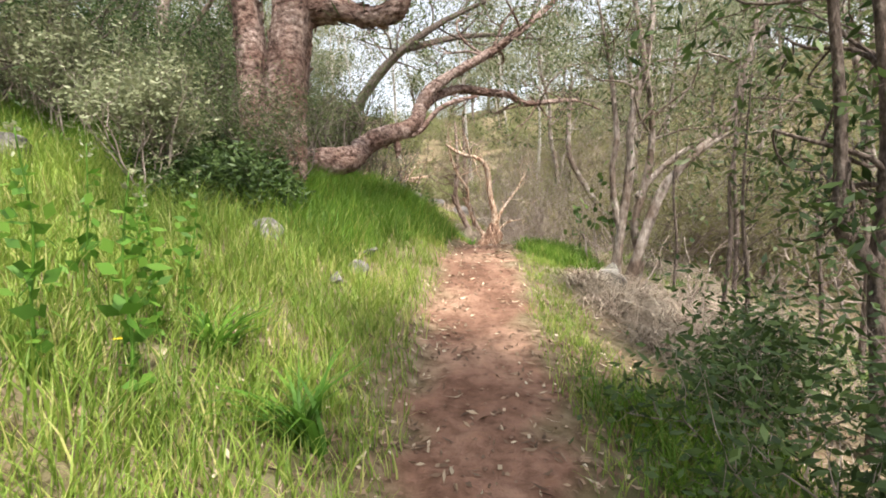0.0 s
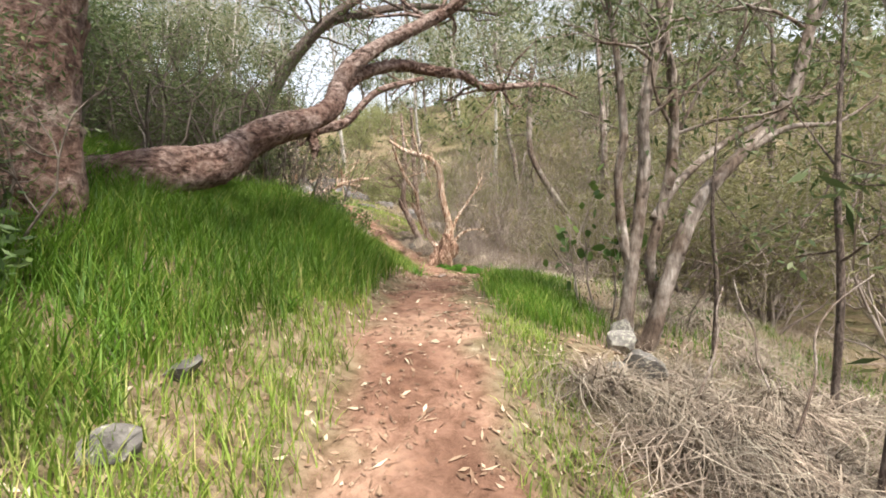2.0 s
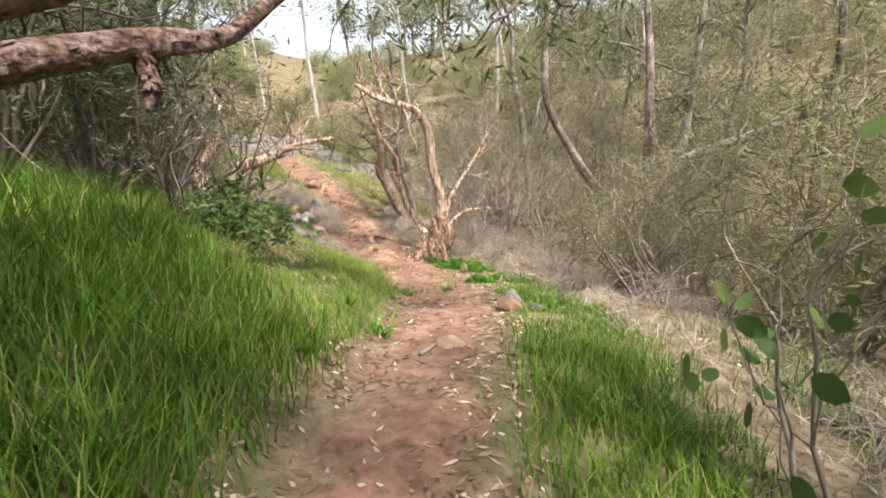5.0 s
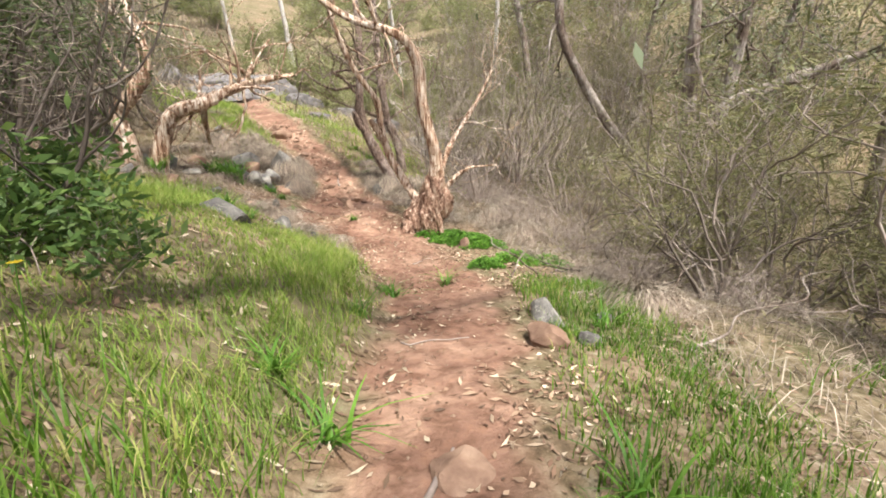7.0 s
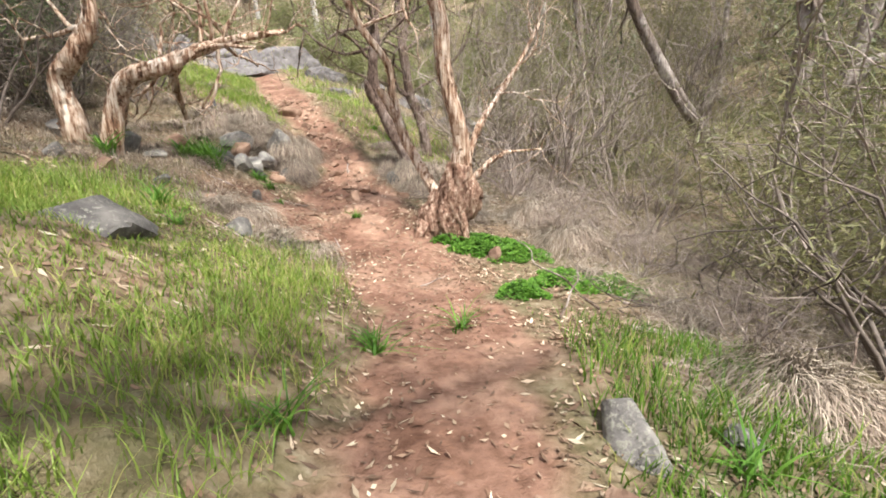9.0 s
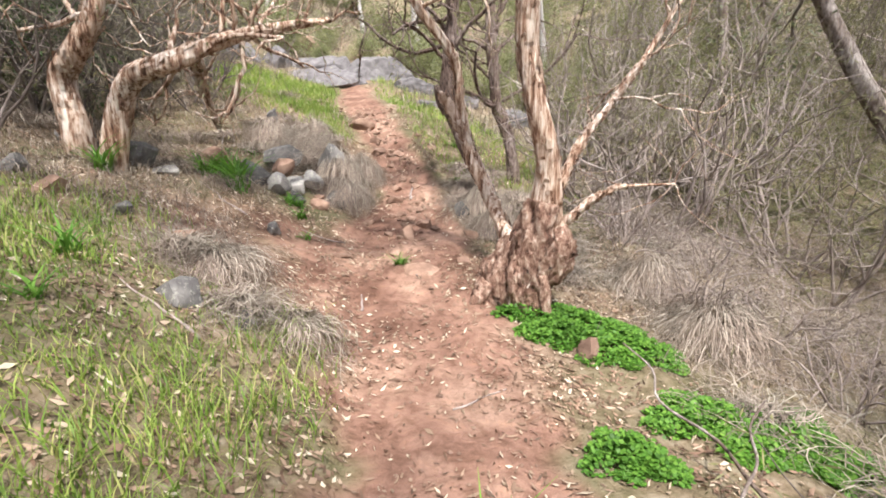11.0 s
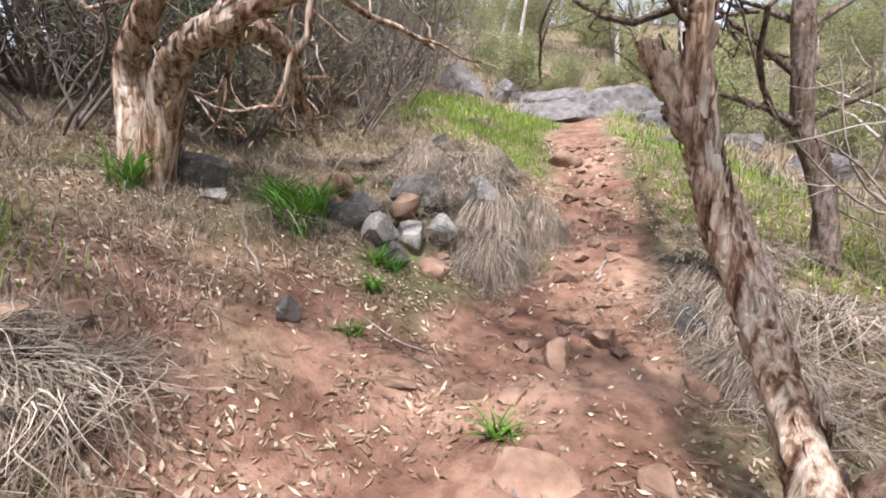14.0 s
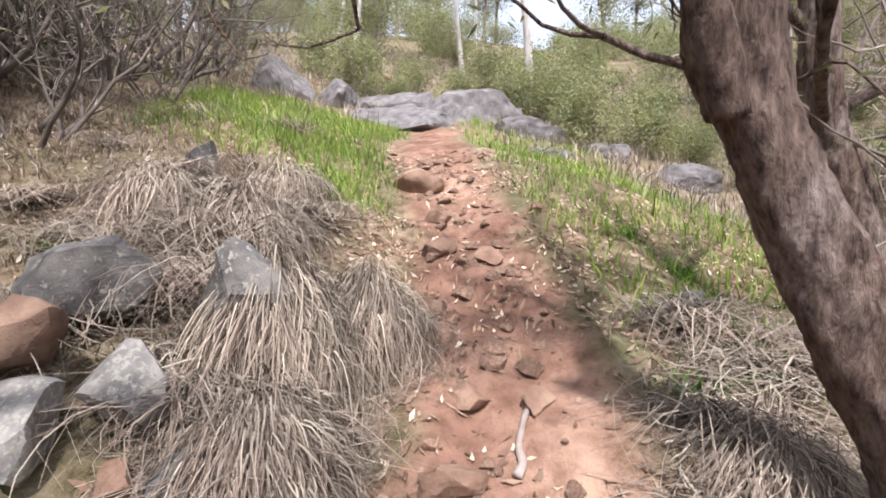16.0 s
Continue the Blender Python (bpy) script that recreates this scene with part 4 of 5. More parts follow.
for k, (x, y, h, r) in enumerate([(3.52, 7.3, 2.6, 0.025), (2.45, 3.9, 2.6, 0.02), (3.7, 6.1, 3.4, 0.03), (4.4, 5.0, 3.6, 0.035), (3.3, 4.2, 2.4, 0.02)]):
    z = gz(x, y)
    made_tree("slim_sapling", "slim grey-brown sapling on the downhill side", [
        [(x, y, z - 0.1, r), (x + 0.04, y, z + h * 0.3, r * 0.9), (x - 0.02, y, z + h * 0.6, r * 0.7), (x + 0.06, y + 0.05, z + h, r * 0.3)],
    ], BARK_DARK, "saplings below the trail", twigs=[(0, 0.4, 8, 0.6, 1)], leaf=LEAF_GUM, tree_seed=70 + k, ll=0.09, lw=0.03, per=3, spread=0.12)


# ---- grass ----
def grass(name, label, n, x0, x1, y0, y1, weight, h, w, mat, lean=0.35, flop=0.1, k=4, seed=1):
    """Blades strewn over a box; weight(x, y, d, e) is the chance that one grows, h(x, y) its height."""
    r = np.random.RandomState(seed)
    x, y = r.uniform(x0, x1, n), r.uniform(y0, y1, n)
    clump = 0.5 + 0.5 * np.sin(5.1 * x + 2.3 * y) * np.sin(4.3 * y - 3.1 * x) + 0.3 * np.sin(13 * x) * np.sin(12 * y)
    d, e = edge(x, y)
    rim = np.minimum(np.minimum(x - x0, x1 - x), np.minimum(y - y0, y1 - y)) + 0.5 * np.sin(2.3 * x + 1.1 * y) * np.sin(1.9 * y - x)
    ok = r.rand(n) < weight(x, y, d, e) * np.clip(clump + 0.35, 0.1, 1) * np.clip(rim / 0.9, 0, 1)
    x, y = x[ok], y[ok]
    b = Build()
    blades(b, x, y, height(x, y), r, h(x, y), w, lean, k, flop)
    return tagged(part(name, b, mat), label, "grass", kind="stuff")


def band(v, a, b_, s):
    return np.clip((v - a) / s, 0, 1) * np.clip((b_ - v) / s, 0, 1)


grass("lush_grass", "long lush green grass on the bank", 140000, -5.4, 1.9, 3.6, 12.6, lambda x, y, d, e: (d < 0) * np.clip((e - 0.12 - 0.55 * np.clip((7.4 - y) / 2, 0, 1)) / 0.35, 0, 1) * band(y, 4.3, 10.9, 1.2), lambda x, y: 0.36 + 0.08 * np.sin(2 * x + y), 0.011, GRASS, 0.45, 0.15, seed=3)
grass("meadow_grass", "pale grass beside the trail with sunlight in its colour", 190000, -8.0, 1.2, -3.0, 7.6, lambda x, y, d, e: (d < 0) * np.clip((e + 0.02) / 0.4, 0, 1) * np.where(y > 5.0, np.clip(1.3 - e * 1.1, 0, 1), 1), lambda x, y: 0.2 + 0.1 * np.clip(-x - 0.5, 0, 1.5), 0.009, GRASS_PALE, 0.5, 0.15, seed=4)
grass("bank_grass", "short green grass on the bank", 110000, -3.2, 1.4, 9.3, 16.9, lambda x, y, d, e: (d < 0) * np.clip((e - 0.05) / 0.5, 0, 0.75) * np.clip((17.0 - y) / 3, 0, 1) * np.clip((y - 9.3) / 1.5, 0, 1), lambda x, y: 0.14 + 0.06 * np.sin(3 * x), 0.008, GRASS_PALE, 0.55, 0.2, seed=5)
grass("verge_grass", "green grass on the downhill verge", 60000, 0.8, 4.2, 6.8, 15.4, lambda x, y, d, e: (d > 0) * band(e, 0.15, 1.75, 0.45) * band(y, 7.0, 15, 0.8) * np.where(y > 10, 0.7, 1), lambda x, y: np.where(y > 10.2, 0.15, 0.25) + 0.04 * np.sin(2 * y), 0.01, GRASS, 0.45, 0.15, seed=6)
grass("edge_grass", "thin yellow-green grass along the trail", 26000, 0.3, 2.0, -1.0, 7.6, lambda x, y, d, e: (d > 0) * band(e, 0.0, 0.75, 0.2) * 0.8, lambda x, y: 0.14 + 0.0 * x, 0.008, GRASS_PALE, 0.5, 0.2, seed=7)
grass("shade_grass", "dark green grass below the trail's edge", 14000, 0.6, 2.4, 0.2, 3.6, lambda x, y, d, e: (d > 0) * band(e, 0.15, 1.4, 0.3), lambda x, y: 0.3 + 0 * x, 0.01, GRASS, 0.5, 0.2, seed=17)
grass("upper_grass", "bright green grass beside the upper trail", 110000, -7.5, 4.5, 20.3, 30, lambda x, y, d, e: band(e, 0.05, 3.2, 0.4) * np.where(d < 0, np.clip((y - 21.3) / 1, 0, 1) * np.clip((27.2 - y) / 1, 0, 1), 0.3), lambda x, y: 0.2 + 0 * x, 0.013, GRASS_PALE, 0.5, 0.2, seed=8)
grass("hollow_grass", "green grass in the hollow below the trail", 14000, 3.0, 7.0, 3, 12, lambda x, y, d, e: 0.5 + 0 * x, lambda x, y: 0.22 + 0 * x, 0.012, GRASS, 0.5, 0.2, seed=9)
grass("dry_slope_grass", "dry straw-coloured grass over the far slopes", 80000, -14, 16, 23, 44, lambda x, y, d, e: np.clip((e - 0.6) / 1.5, 0, 0.7) * np.clip(0.25 + (y - 24) / 4, 0.2, 1), lambda x, y: 0.42 + 0 * x, 0.016, STRAW, 0.5, 0.3, 3, seed=10)
grass("dry_bank_grass", "dead fine grass over the upper bank", 45000, -7, 0.2, 15.6, 22.5, lambda x, y, d, e: (d < 0) * np.clip((e - 0.9) / 0.6, 0, 0.8), lambda x, y: 0.22 + 0 * x, 0.006, STRAW, 0.9, 0.55, seed=11)
grass("dry_gully_grass", "dead grass and litter in the gully", 50000, 1.6, 9, -2, 24, lambda x, y, d, e: (d > 0) * np.clip((e - 1.0) / 0.8, 0, 0.8), lambda x, y: 0.25 + 0 * x, 0.008, STRAW, 1.0, 0.55, seed=12)


# ---- dead straw tussocks ----
def tussock(seed, n=170, size=0.55):
    r = np.random.RandomState(seed)
    ob = thing("dry_tussock", 0, 0, 0, "collapsed tussock of pale dead straw", "dry grass", "dry straw tussocks")
    b = Build()
    az = r.rand(n) * 6.283
    L = size * (0.6 + 0.8 * r.rand(n))
    up = size * (0.15 + 0.32 * r.rand(n))
    x0 = 0.1 * r.normal(size=(n, 2))
    bend = r.normal(size=n) * 1.7
    rows = []
    K = 7
    for i in range(K):
        t = i / (K - 1)
        a = az + bend * t
        c = np.stack([x0[:, 0] + L * t * np.cos(a), x0[:, 1] + L * t * np.sin(a), up * (2.6 * t - 3.1 * t * t) + 0.12 * size * np.sin(5 * t + az * 3)], 1)
        s = np.stack([-np.sin(a), np.cos(a), 0.3 * np.sin(az * 5)], 1) * 0.0043 * (1.15 - t)
        rows.append(np.stack([c - s, c + s], 1))
    b.strips(np.stack(rows, 1))
    tagged(part("straw", b, STRAW, ob), kind="stuff")
    b = Build()
    blades(b, r.normal(size=60) * 0.09, r.normal(size=60) * 0.09, np.zeros(60), r, size * 0.3, 0.006, 0.9, 4, 0.3)
    tagged(part("stubble", b, STRAW, ob), kind="stuff")
    return ob


place(tussock(301, 400, 0.6), [(-1.75, 20.15), (-1.9, 20.5), (1.5, 19.95)], rng, 0.65, 0.95, -0.08)
place(tussock(305, 220, 0.42), [(0.78, 19.75), (1.15, 19.4), (0.72, 20.15), (1.35, 19.25), (0.95, 20.0), (0.62, 20.5), (1.4, 18.95), (-1.0, 19.75), (-1.25, 20.4), (-1.45, 19.85)], rng, 0.7, 1.1, -0.03, 0.75)
place(tussock(302, 340, 0.52), [(-0.95, 16.15), (-0.75, 16.45), (-0.25, 15.75), (-1.1, 19.5), (-1.3, 19.75), (-2.2, 20.6), (-2.6, 20.2), (-2.4, 21.0), (-2.9, 20.9), (-1.9, 21.2), (-3.2, 20.2), (0.85, 20.9), (1.0, 21.3), (0.55, 21.2), (1.6, 20.4), (1.9, 19.6), (2.2, 18.9), (2.1, 18.2)], rng, 0.7, 1.15, -0.03, 0.6)
place(tussock(303, 300, 0.65), [(1.95, 5.35), (2.4, 5.0), (2.3, 5.8), (2.9, 5.4), (2.7, 4.6), (1.75, 5.9), (3.3, 5.9), (3.2, 4.9), (2.0, 4.5), (2.6, 6.4)] + spots(30, 2.2, 6, 3.5, 22, 1.2, 0.5), rng, 0.75, 1.15, -0.02)
place(tussock(304, 130, 0.45), spots(26, -5.5, -1.2, 17.6, 23, 1.2, 0.4), rng, 0.7, 1.2, -0.02)


def straw_mound(x, y, wide, tall, n, seed, label):
    """Tangled dead blades that spill in locks from a crown over the ground."""
    r = np.random.RandomState(seed)
    z = gz(x, y)
    ob = thing("straw_mound", x, y, z, label, "dry grass", "dry straw tussocks")
    b = Build()
    locks = 26
    lock = r.randint(0, locks, n)
    la, lr, lb, lt = r.rand(locks) * 6.283, np.sqrt(r.rand(locks)), r.normal(size=locks) * 1.1, r.uniform(0.45, 1.1, locks)
    az = la[lock] + r.normal(size=n) * 0.8
    r0 = wide * 0.75 * np.abs(lr[lock] + r.normal(size=n) * 0.2)
    L = wide * (0.2 + 0.75 * r.rand(n))
    top, bend = tall * lt[lock] * (0.75 + 0.4 * r.rand(n)), lb[lock] + r.normal(size=n) * 0.9
    w1, w2 = r.rand(n) * 6.283, r.rand(n) * 6.283
    rows, K = [], 9
    for i in range(K):
        t = i / (K - 1)
        a = az + bend * t * 0.8
        px = r0 * np.cos(az) + L * t * np.cos(a) + 0.08 * np.sin(4.5 * t + w1) * t
        py = r0 * np.sin(az) + L * t * np.sin(a) + 0.08 * np.sin(5.5 * t + w2) * t
        under = height(x + px, y + py) - z
        fall = np.maximum(1 - (r0 / wide) ** 2, 0.1) * top + 0.06 * np.sin(3.1 * t + 0.5 * w1) - (top + 0.3) * t ** 1.6
        c = np.stack([px, py, np.maximum(under + 0.01 + 0.04 * np.abs(np.sin(w2 + 3 * t)), fall)], 1)
        sd = np.stack([-np.sin(a), np.cos(a), 0.6 * np.sin(w1)], 1) * (0.0012 + 0.0014 * np.abs(np.sin(w2)))[:, None] * (1.2 - t)
        rows.append(np.stack([c - sd, c + sd], 1))
    b.strips(np.stack(rows, 1))
    tagged(part("straw", b, STRAW, ob), kind="stuff")


for k, (x, y, wide, tall, n, lab) in enumerate([
    (-1.22, 20.05, 0.42, 0.5, 2600, "tall tangle of grey dead grass draped over a rock"), (-0.98, 20.5, 0.36, 0.34, 1500, "tangle of grey dead grass beside the climbing trail"),
    (-0.95, 19.68, 0.36, 0.3, 1900, "dead grass hanging down over half-buried rocks"), (-1.2, 19.7, 0.3, 0.2, 900, "dead grass hanging down over half-buried rocks"),
    (1.05, 19.75, 0.42, 0.28, 1700, "dead grass tangle hanging round a dark boulder"), (0.75, 20.3, 0.36, 0.2, 1100, "dead grass tangle at the leaning trunk's foot"),
    (1.25, 19.2, 0.36, 0.24, 1100, "dead grass tangle behind the paperbark"), (-0.75, 16.3, 0.45, 0.14, 1100, "flattened pale dead grass on the bank"),
    (0.12, 15.85, 0.36, 0.1, 900, "flattened pale dead grass on the bank"), (-1.95, 20.7, 0.42, 0.3, 1200, "grey dead grass tangle on the bank"),
    (-2.6, 20.6, 0.42, 0.26, 1200, "grey dead grass tangle on the bank"), (-2.2, 21.3, 0.42, 0.26, 1000, "grey dead grass tangle on the bank"),
    (2.35, 5.35, 0.55, 0.24, 1600, "sprawling dead grass heap below the trail"), (3.0, 5.9, 0.55, 0.22, 1300, "sprawling dead grass heap below the trail"),
    (3.5, 13.3, 0.55, 0.22, 1300, "brown dead grass heap in the gully"), (3.3, 17.2, 0.55, 0.3, 1300, "brown dead grass heap in the gully"), (3.0, 18.2, 0.5, 0.35, 1300, "brown dead grass heap in the gully")]):
    straw_mound(x, y, wide, tall, n, 311 + k, lab)


# ---- rocks ----
def rock(seed, x, y, sx, sy, sz, mat, label, sink=0.25, cut=0.42, turn=None, lift=0.0, detail=3, name="rock", group="trailside rocks"):
    r = np.random.RandomState(seed)
    bm = bmesh.new()
    bmesh.ops.create_icosphere(bm, subdivisions=detail, radius=1)
    planes = [(Vector(r.normal(size=3)).normalized(), r.uniform(cut, cut + 0.34)) for _ in range(13)]
    off = Vector(r.rand(3) * 50)
    for v in bm.verts:
        p = v.co.copy()
        for nrm, h in planes:
            over = p.dot(nrm) - h
            if over > 0:
                p -= nrm * over * 0.97
        p *= 1 + 0.1 * noise.noise(p * 1.6 + off) + 0.07 * noise.noise(p * 4 + off) + 0.04 * noise.noise(p * 9 + off)
        v.co = Vector((p.x * sx, p.y * sy, p.z * sz))
    me = bpy.data.meshes.new("rock")
    bm.to_mesh(me)
    bm.free()
    me.materials.append(mat)
    me.polygons.foreach_set("use_smooth", np.ones(len(me.polygons), bool))
    me.set_sharp_from_angle(angle=radians(24))
    ob = new(name, me)
    ob.matrix_basis = pose(x, y, gz(x, y) + sz * (0.55 - sink) + lift, *((r.uniform(-8, 8), r.uniform(-8, 8), r.uniform(0, 360)) if turn is None else (0, 0, turn)))
    return tagged(ob, label, "rock", group)


DK, BR, PL = (ROCK_DARK, "dark grey basalt rock half sunk in the earth"), (ROCK_BROWN, "brown weathered stone set in the earth"), (ROCK_PALE, "pale grey rock blotched with lichen")
ROCKS = [
    # x, y, half sizes, look, lift: the tumbled pile beside the trail
    (-1.72, 19.38, 0.17, 0.13, 0.13, BR, 0.22), (-1.5, 19.22, 0.17, 0.14, 0.16, PL, 0.0), (-1.42, 19.5, 0.17, 0.14, 0.14, PL, 0.05), (-1.32, 18.85, 0.12, 0.1, 0.12, DK, 0.0),
    (-1.08, 19.1, 0.13, 0.11, 0.1, BR, 0.0), (-0.95, 19.46, 0.16, 0.14, 0.15, DK, 0.0), (-1.98, 18.85, 0.24, 0.18, 0.16, DK, 0.0), (-1.98, 19.75, 0.28, 0.2, 0.15, DK, 0.16),
    (-1.3, 20.02, 0.24, 0.2, 0.26, DK, 0.12), (-2.8, 19.4, 0.2, 0.16, 0.14, BR, 0.0), (-1.8, 19.05, 0.18, 0.15, 0.14, PL, 0.03), (-3.5, 17.9, 0.28, 0.2, 0.2, DK, 0.0), (-2.85, 17.9, 0.26, 0.2, 0.17, DK, 0.0),
    (-0.95, 17.58, 0.085, 0.075, 0.08, DK, 0.02), (-2.85, 21.2, 0.12, 0.1, 0.18, DK, 0.0), (-2.25, 19.25, 0.2, 0.17, 0.16, DK, 0.0),
    (-1.6, 18.92, 0.19, 0.15, 0.17, PL, 0.0), (-1.22, 19.32, 0.13, 0.1, 0.1, BR, 0.0), (-1.3, 19.62, 0.16, 0.13, 0.12, DK, 0.05), (-2.5, 19.1, 0.17, 0.13, 0.12, BR, 0.0),
    # beside and on the climbing trail
    (0.83, 19.48, 0.17, 0.15, 0.18, DK, 0.0), (1.0, 18.9, 0.14, 0.1, 0.08, BR, 0.0), (0.36, 19.15, 0.22, 0.15, 0.09, BR, 0.0), (1.25, 19.05, 0.17, 0.12, 0.1, DK, 0.0),
    (-1.72, 22.75, 0.3, 0.2, 0.16, BR, 0.0), (-1.0, 21.45, 0.2, 0.15, 0.1, BR, 0.0), (-0.66, 21.5, 0.18, 0.13, 0.09, BR, 0.0), (-0.78, 20.85, 0.18, 0.13, 0.1, BR, 0.0), (-0.36, 20.32, 0.14, 0.11, 0.08, BR, 0.0),
    (-0.07, 20.35, 0.13, 0.09, 0.06, BR, 0.0), (-0.28, 19.88, 0.15, 0.12, 0.09, BR, 0.0), (-0.05, 19.46, 0.12, 0.1, 0.08, BR, 0.0), (0.0, 18.15, 0.13, 0.1, 0.05, BR, 0.0), (0.2, 18.25, 0.11, 0.09, 0.045, BR, 0.0),
    (-0.33, 17.85, 0.15, 0.11, 0.05, BR, 0.0), (0.17, 18.82, 0.13, 0.1, 0.06, BR, 0.0), (-1.2, 22.0, 0.16, 0.12, 0.08, BR, 0.0), (0.62, 21.5, 0.12, 0.1, 0.1, DK, 0.0),
    # on the bank at the side track
    (-2.04, 16.2, 0.21, 0.15, 0.14, BR, 0.0), (-2.7, 16.45, 0.17, 0.13, 0.15, DK, 0.0), (-1.5, 16.25, 0.11, 0.09, 0.1, DK, 0.0), (-1.1, 16.6, 0.15, 0.1, 0.08, BR, 0.0), (-1.08, 16.35, 0.14, 0.1, 0.08, BR, 0.0),
    (-3.3, 18.2, 0.17, 0.13, 0.13, DK, 0.0), (-2.4, 17.85, 0.2, 0.15, 0.12, PL, 0.0), (-0.45, 15.5, 0.19, 0.15, 0.13, DK, 0.0), (-0.06, 15.6, 0.11, 0.09, 0.08, DK, 0.0),
    # along the level stretch
    (-0.72, 13.95, 0.6, 0.36, 0.24, DK, -0.06), (2.34, 12.85, 0.14, 0.3, 0.17, PL, 0.0), (2.1, 12.2, 0.15, 0.3, 0.14, BR, 0.0), (0.55, 17.75, 0.27, 0.22, 0.1, BR, -0.06), (1.05, 18.0, 0.12, 0.1, 0.06, BR, -0.02), (0.2, 18.75, 0.24, 0.15, 0.13, BR, 0.0), (2.24, 16.55, 0.14, 0.11, 0.12, BR, 0.03), (2.9, 12.85, 0.13, 0.1, 0.08, DK, 0.0), (2.42, 12.1, 0.11, 0.09, 0.08, DK, 0.0),
    (1.2, 10.7, 0.2, 0.16, 0.05, BR, 0.0), (-0.82, 5.3, 0.14, 0.11, 0.1, DK, 0.0), (-0.85, 4.75, 0.16, 0.12, 0.1, DK, 0.0), (-1.6, 4.45, 0.2, 0.15, 0.12, DK, 0.0), (2.5, 7.25, 0.2, 0.17, 0.2, PL, 0.02), (2.28, 6.35, 0.22, 0.15, 0.19, DK, 0.0), (1.9, 6.1, 0.15, 0.13, 0.14, PL, 0.0), (2.62, 7.5, 0.18, 0.16, 0.3, PL, 0.02),
    (-3.9, 4.3, 0.3, 0.25, 0.28, DK, 0.0), (-0.95, 4.2, 0.13, 0.1, 0.08, DK, 0.0),
]
for i, (x, y, sx, sy, sz, (mat, lab), lift) in enumerate(ROCKS):
    k = 1.35 if i < 17 else 1.0
    rock(400 + i, x, y, sx * k, sy * k, sz * k, mat, lab, lift=lift)
for i, (x, y, sx, sy, sz, tn) in enumerate([(-4.6, 28.0, 1.7, 1.0, 0.75, -8), (-3.4, 28.9, 1.3, 0.8, 0.9, 5), (-7.7, 27.9, 1.1, 0.9, 1.2, 30), (-6.6, 28.3, 0.8, 0.7, 0.8, -20), (-2.0, 28.3, 1.0, 0.6, 0.5, 8), (-0.5, 28.7, 0.8, 0.5, 0.45, -10), (-5.6, 29.2, 1.4, 0.9, 0.95, 4), (1.0, 28.3, 0.9, 0.6, 0.5, 15), (2.4, 27.3, 0.8, 0.6, 0.45, -15), (-1.2, 27.1, 0.45, 0.4, 0.3, 40), (3.6, 26.2, 0.8, 0.6, 0.45, 10), (2.4, 24.2, 0.5, 0.4, 0.35, -20)]):
    rock(480 + i, x, y, sx, sy, sz, ROCK_SLAB, "flat weathered grey slab of a rocky outcrop", 0.85, 0.55, turn=tn, detail=5, name="outcrop_rock", group="rocky outcrop")
rock(499, -6.9, 31.4, 0.7, 0.5, 0.6, ROCK_BROWN, "orange-brown boulder on top of the outcrop", 0.2, group="rocky outcrop")


# loose angular stones on the climbing trail
loose = [rock(700 + k, -0.3, 20.0 + 0.2 * k, 1, 1, 0.55, ROCK_BROWN, "loose angular brown stone on the trail", detail=2, name="trail_stone", group="stones on the trail") for k in range(4)]
for k in range(150):
    yy = rng.uniform(18.6, 24.0) if k < 120 else rng.uniform(15.5, 19.5)
    xx = float(np.interp(yy, *XC)) + rng.normal() * 0.3
    sz = rng.uniform(0.03, 0.11) if k < 120 else rng.uniform(0.025, 0.06)
    src = loose[k % 4]
    ob = src if k < 4 else src.copy()
    if k >= 4:
        scene.collection.objects.link(ob)
    ob.matrix_basis = pose(xx, yy, gz(xx, yy) + sz * 0.12, rng.uniform(-15, 15), rng.uniform(-15, 15), rng.uniform(0, 360)) @ Matrix.Diagonal((sz, sz * rng.uniform(0.6, 1), sz, 1))


# ---- litter, pebbles, sticks ----
def litter(n, x0, x1, y0, y1, weight, seed, size=0.055):
    r = np.random.RandomState(seed)
    x, y = r.uniform(x0, x1, n), r.uniform(y0, y1, n)
    clump = 0.5 + 0.5 * np.sin(3.1 * x + 1.3 * y) * np.sin(2.7 * y - 2.1 * x) + 0.3 * np.sin(11 * x) * np.sin(9 * y)
    d, e = edge(x, y)
    ok = r.rand(n) < weight(x, y, d, e) * np.clip(clump, 0.12, 1)
    x, y = x[ok], y[ok]
    n = len(x)
    a = r.rand(n) * 6.283
    L, W = size * (0.35 + 1.1 * r.rand(n) ** 2), 0.24 * size * (0.5 + 0.9 * r.rand(n))
    dx, dy = np.cos(a), np.sin(a)
    tip = r.normal(size=(n, 3)) * 0.008
    def at(u, v, lift):
        px, py = x + dx * u - dy * v, y + dy * u + dx * v
        return np.stack([px, py, height(px, py) + 0.006 + lift], 1)
    v = np.stack([at(-L, 0 * L, np.abs(tip[:, 0])), at(0 * L, W, np.abs(tip[:, 1]) + 0.004), at(L, 0 * L, np.abs(tip[:, 2]) * 1.6), at(0 * L, -W, 0.002)], 1)
    b = Build()
    b.v.append(v.reshape(-1, 3))
    b.f.extend(map(tuple, np.arange(4 * n).reshape(-1, 4).tolist()))
    b.n = 4 * n
    return b


tagged(part("leaf_litter", litter(95000, -3.5, 4.2, -1, 24, lambda x, y, d, e: np.where(e < 0, 0.4 + 0.5 * np.clip(1 + e / 0.35, 0, 1), np.clip(1.1 - e * 0.3, 0.2, 1)), 501, 0.04), LITTER), "fallen dry gum leaves strewn over the ground", "leaf litter", kind="stuff")


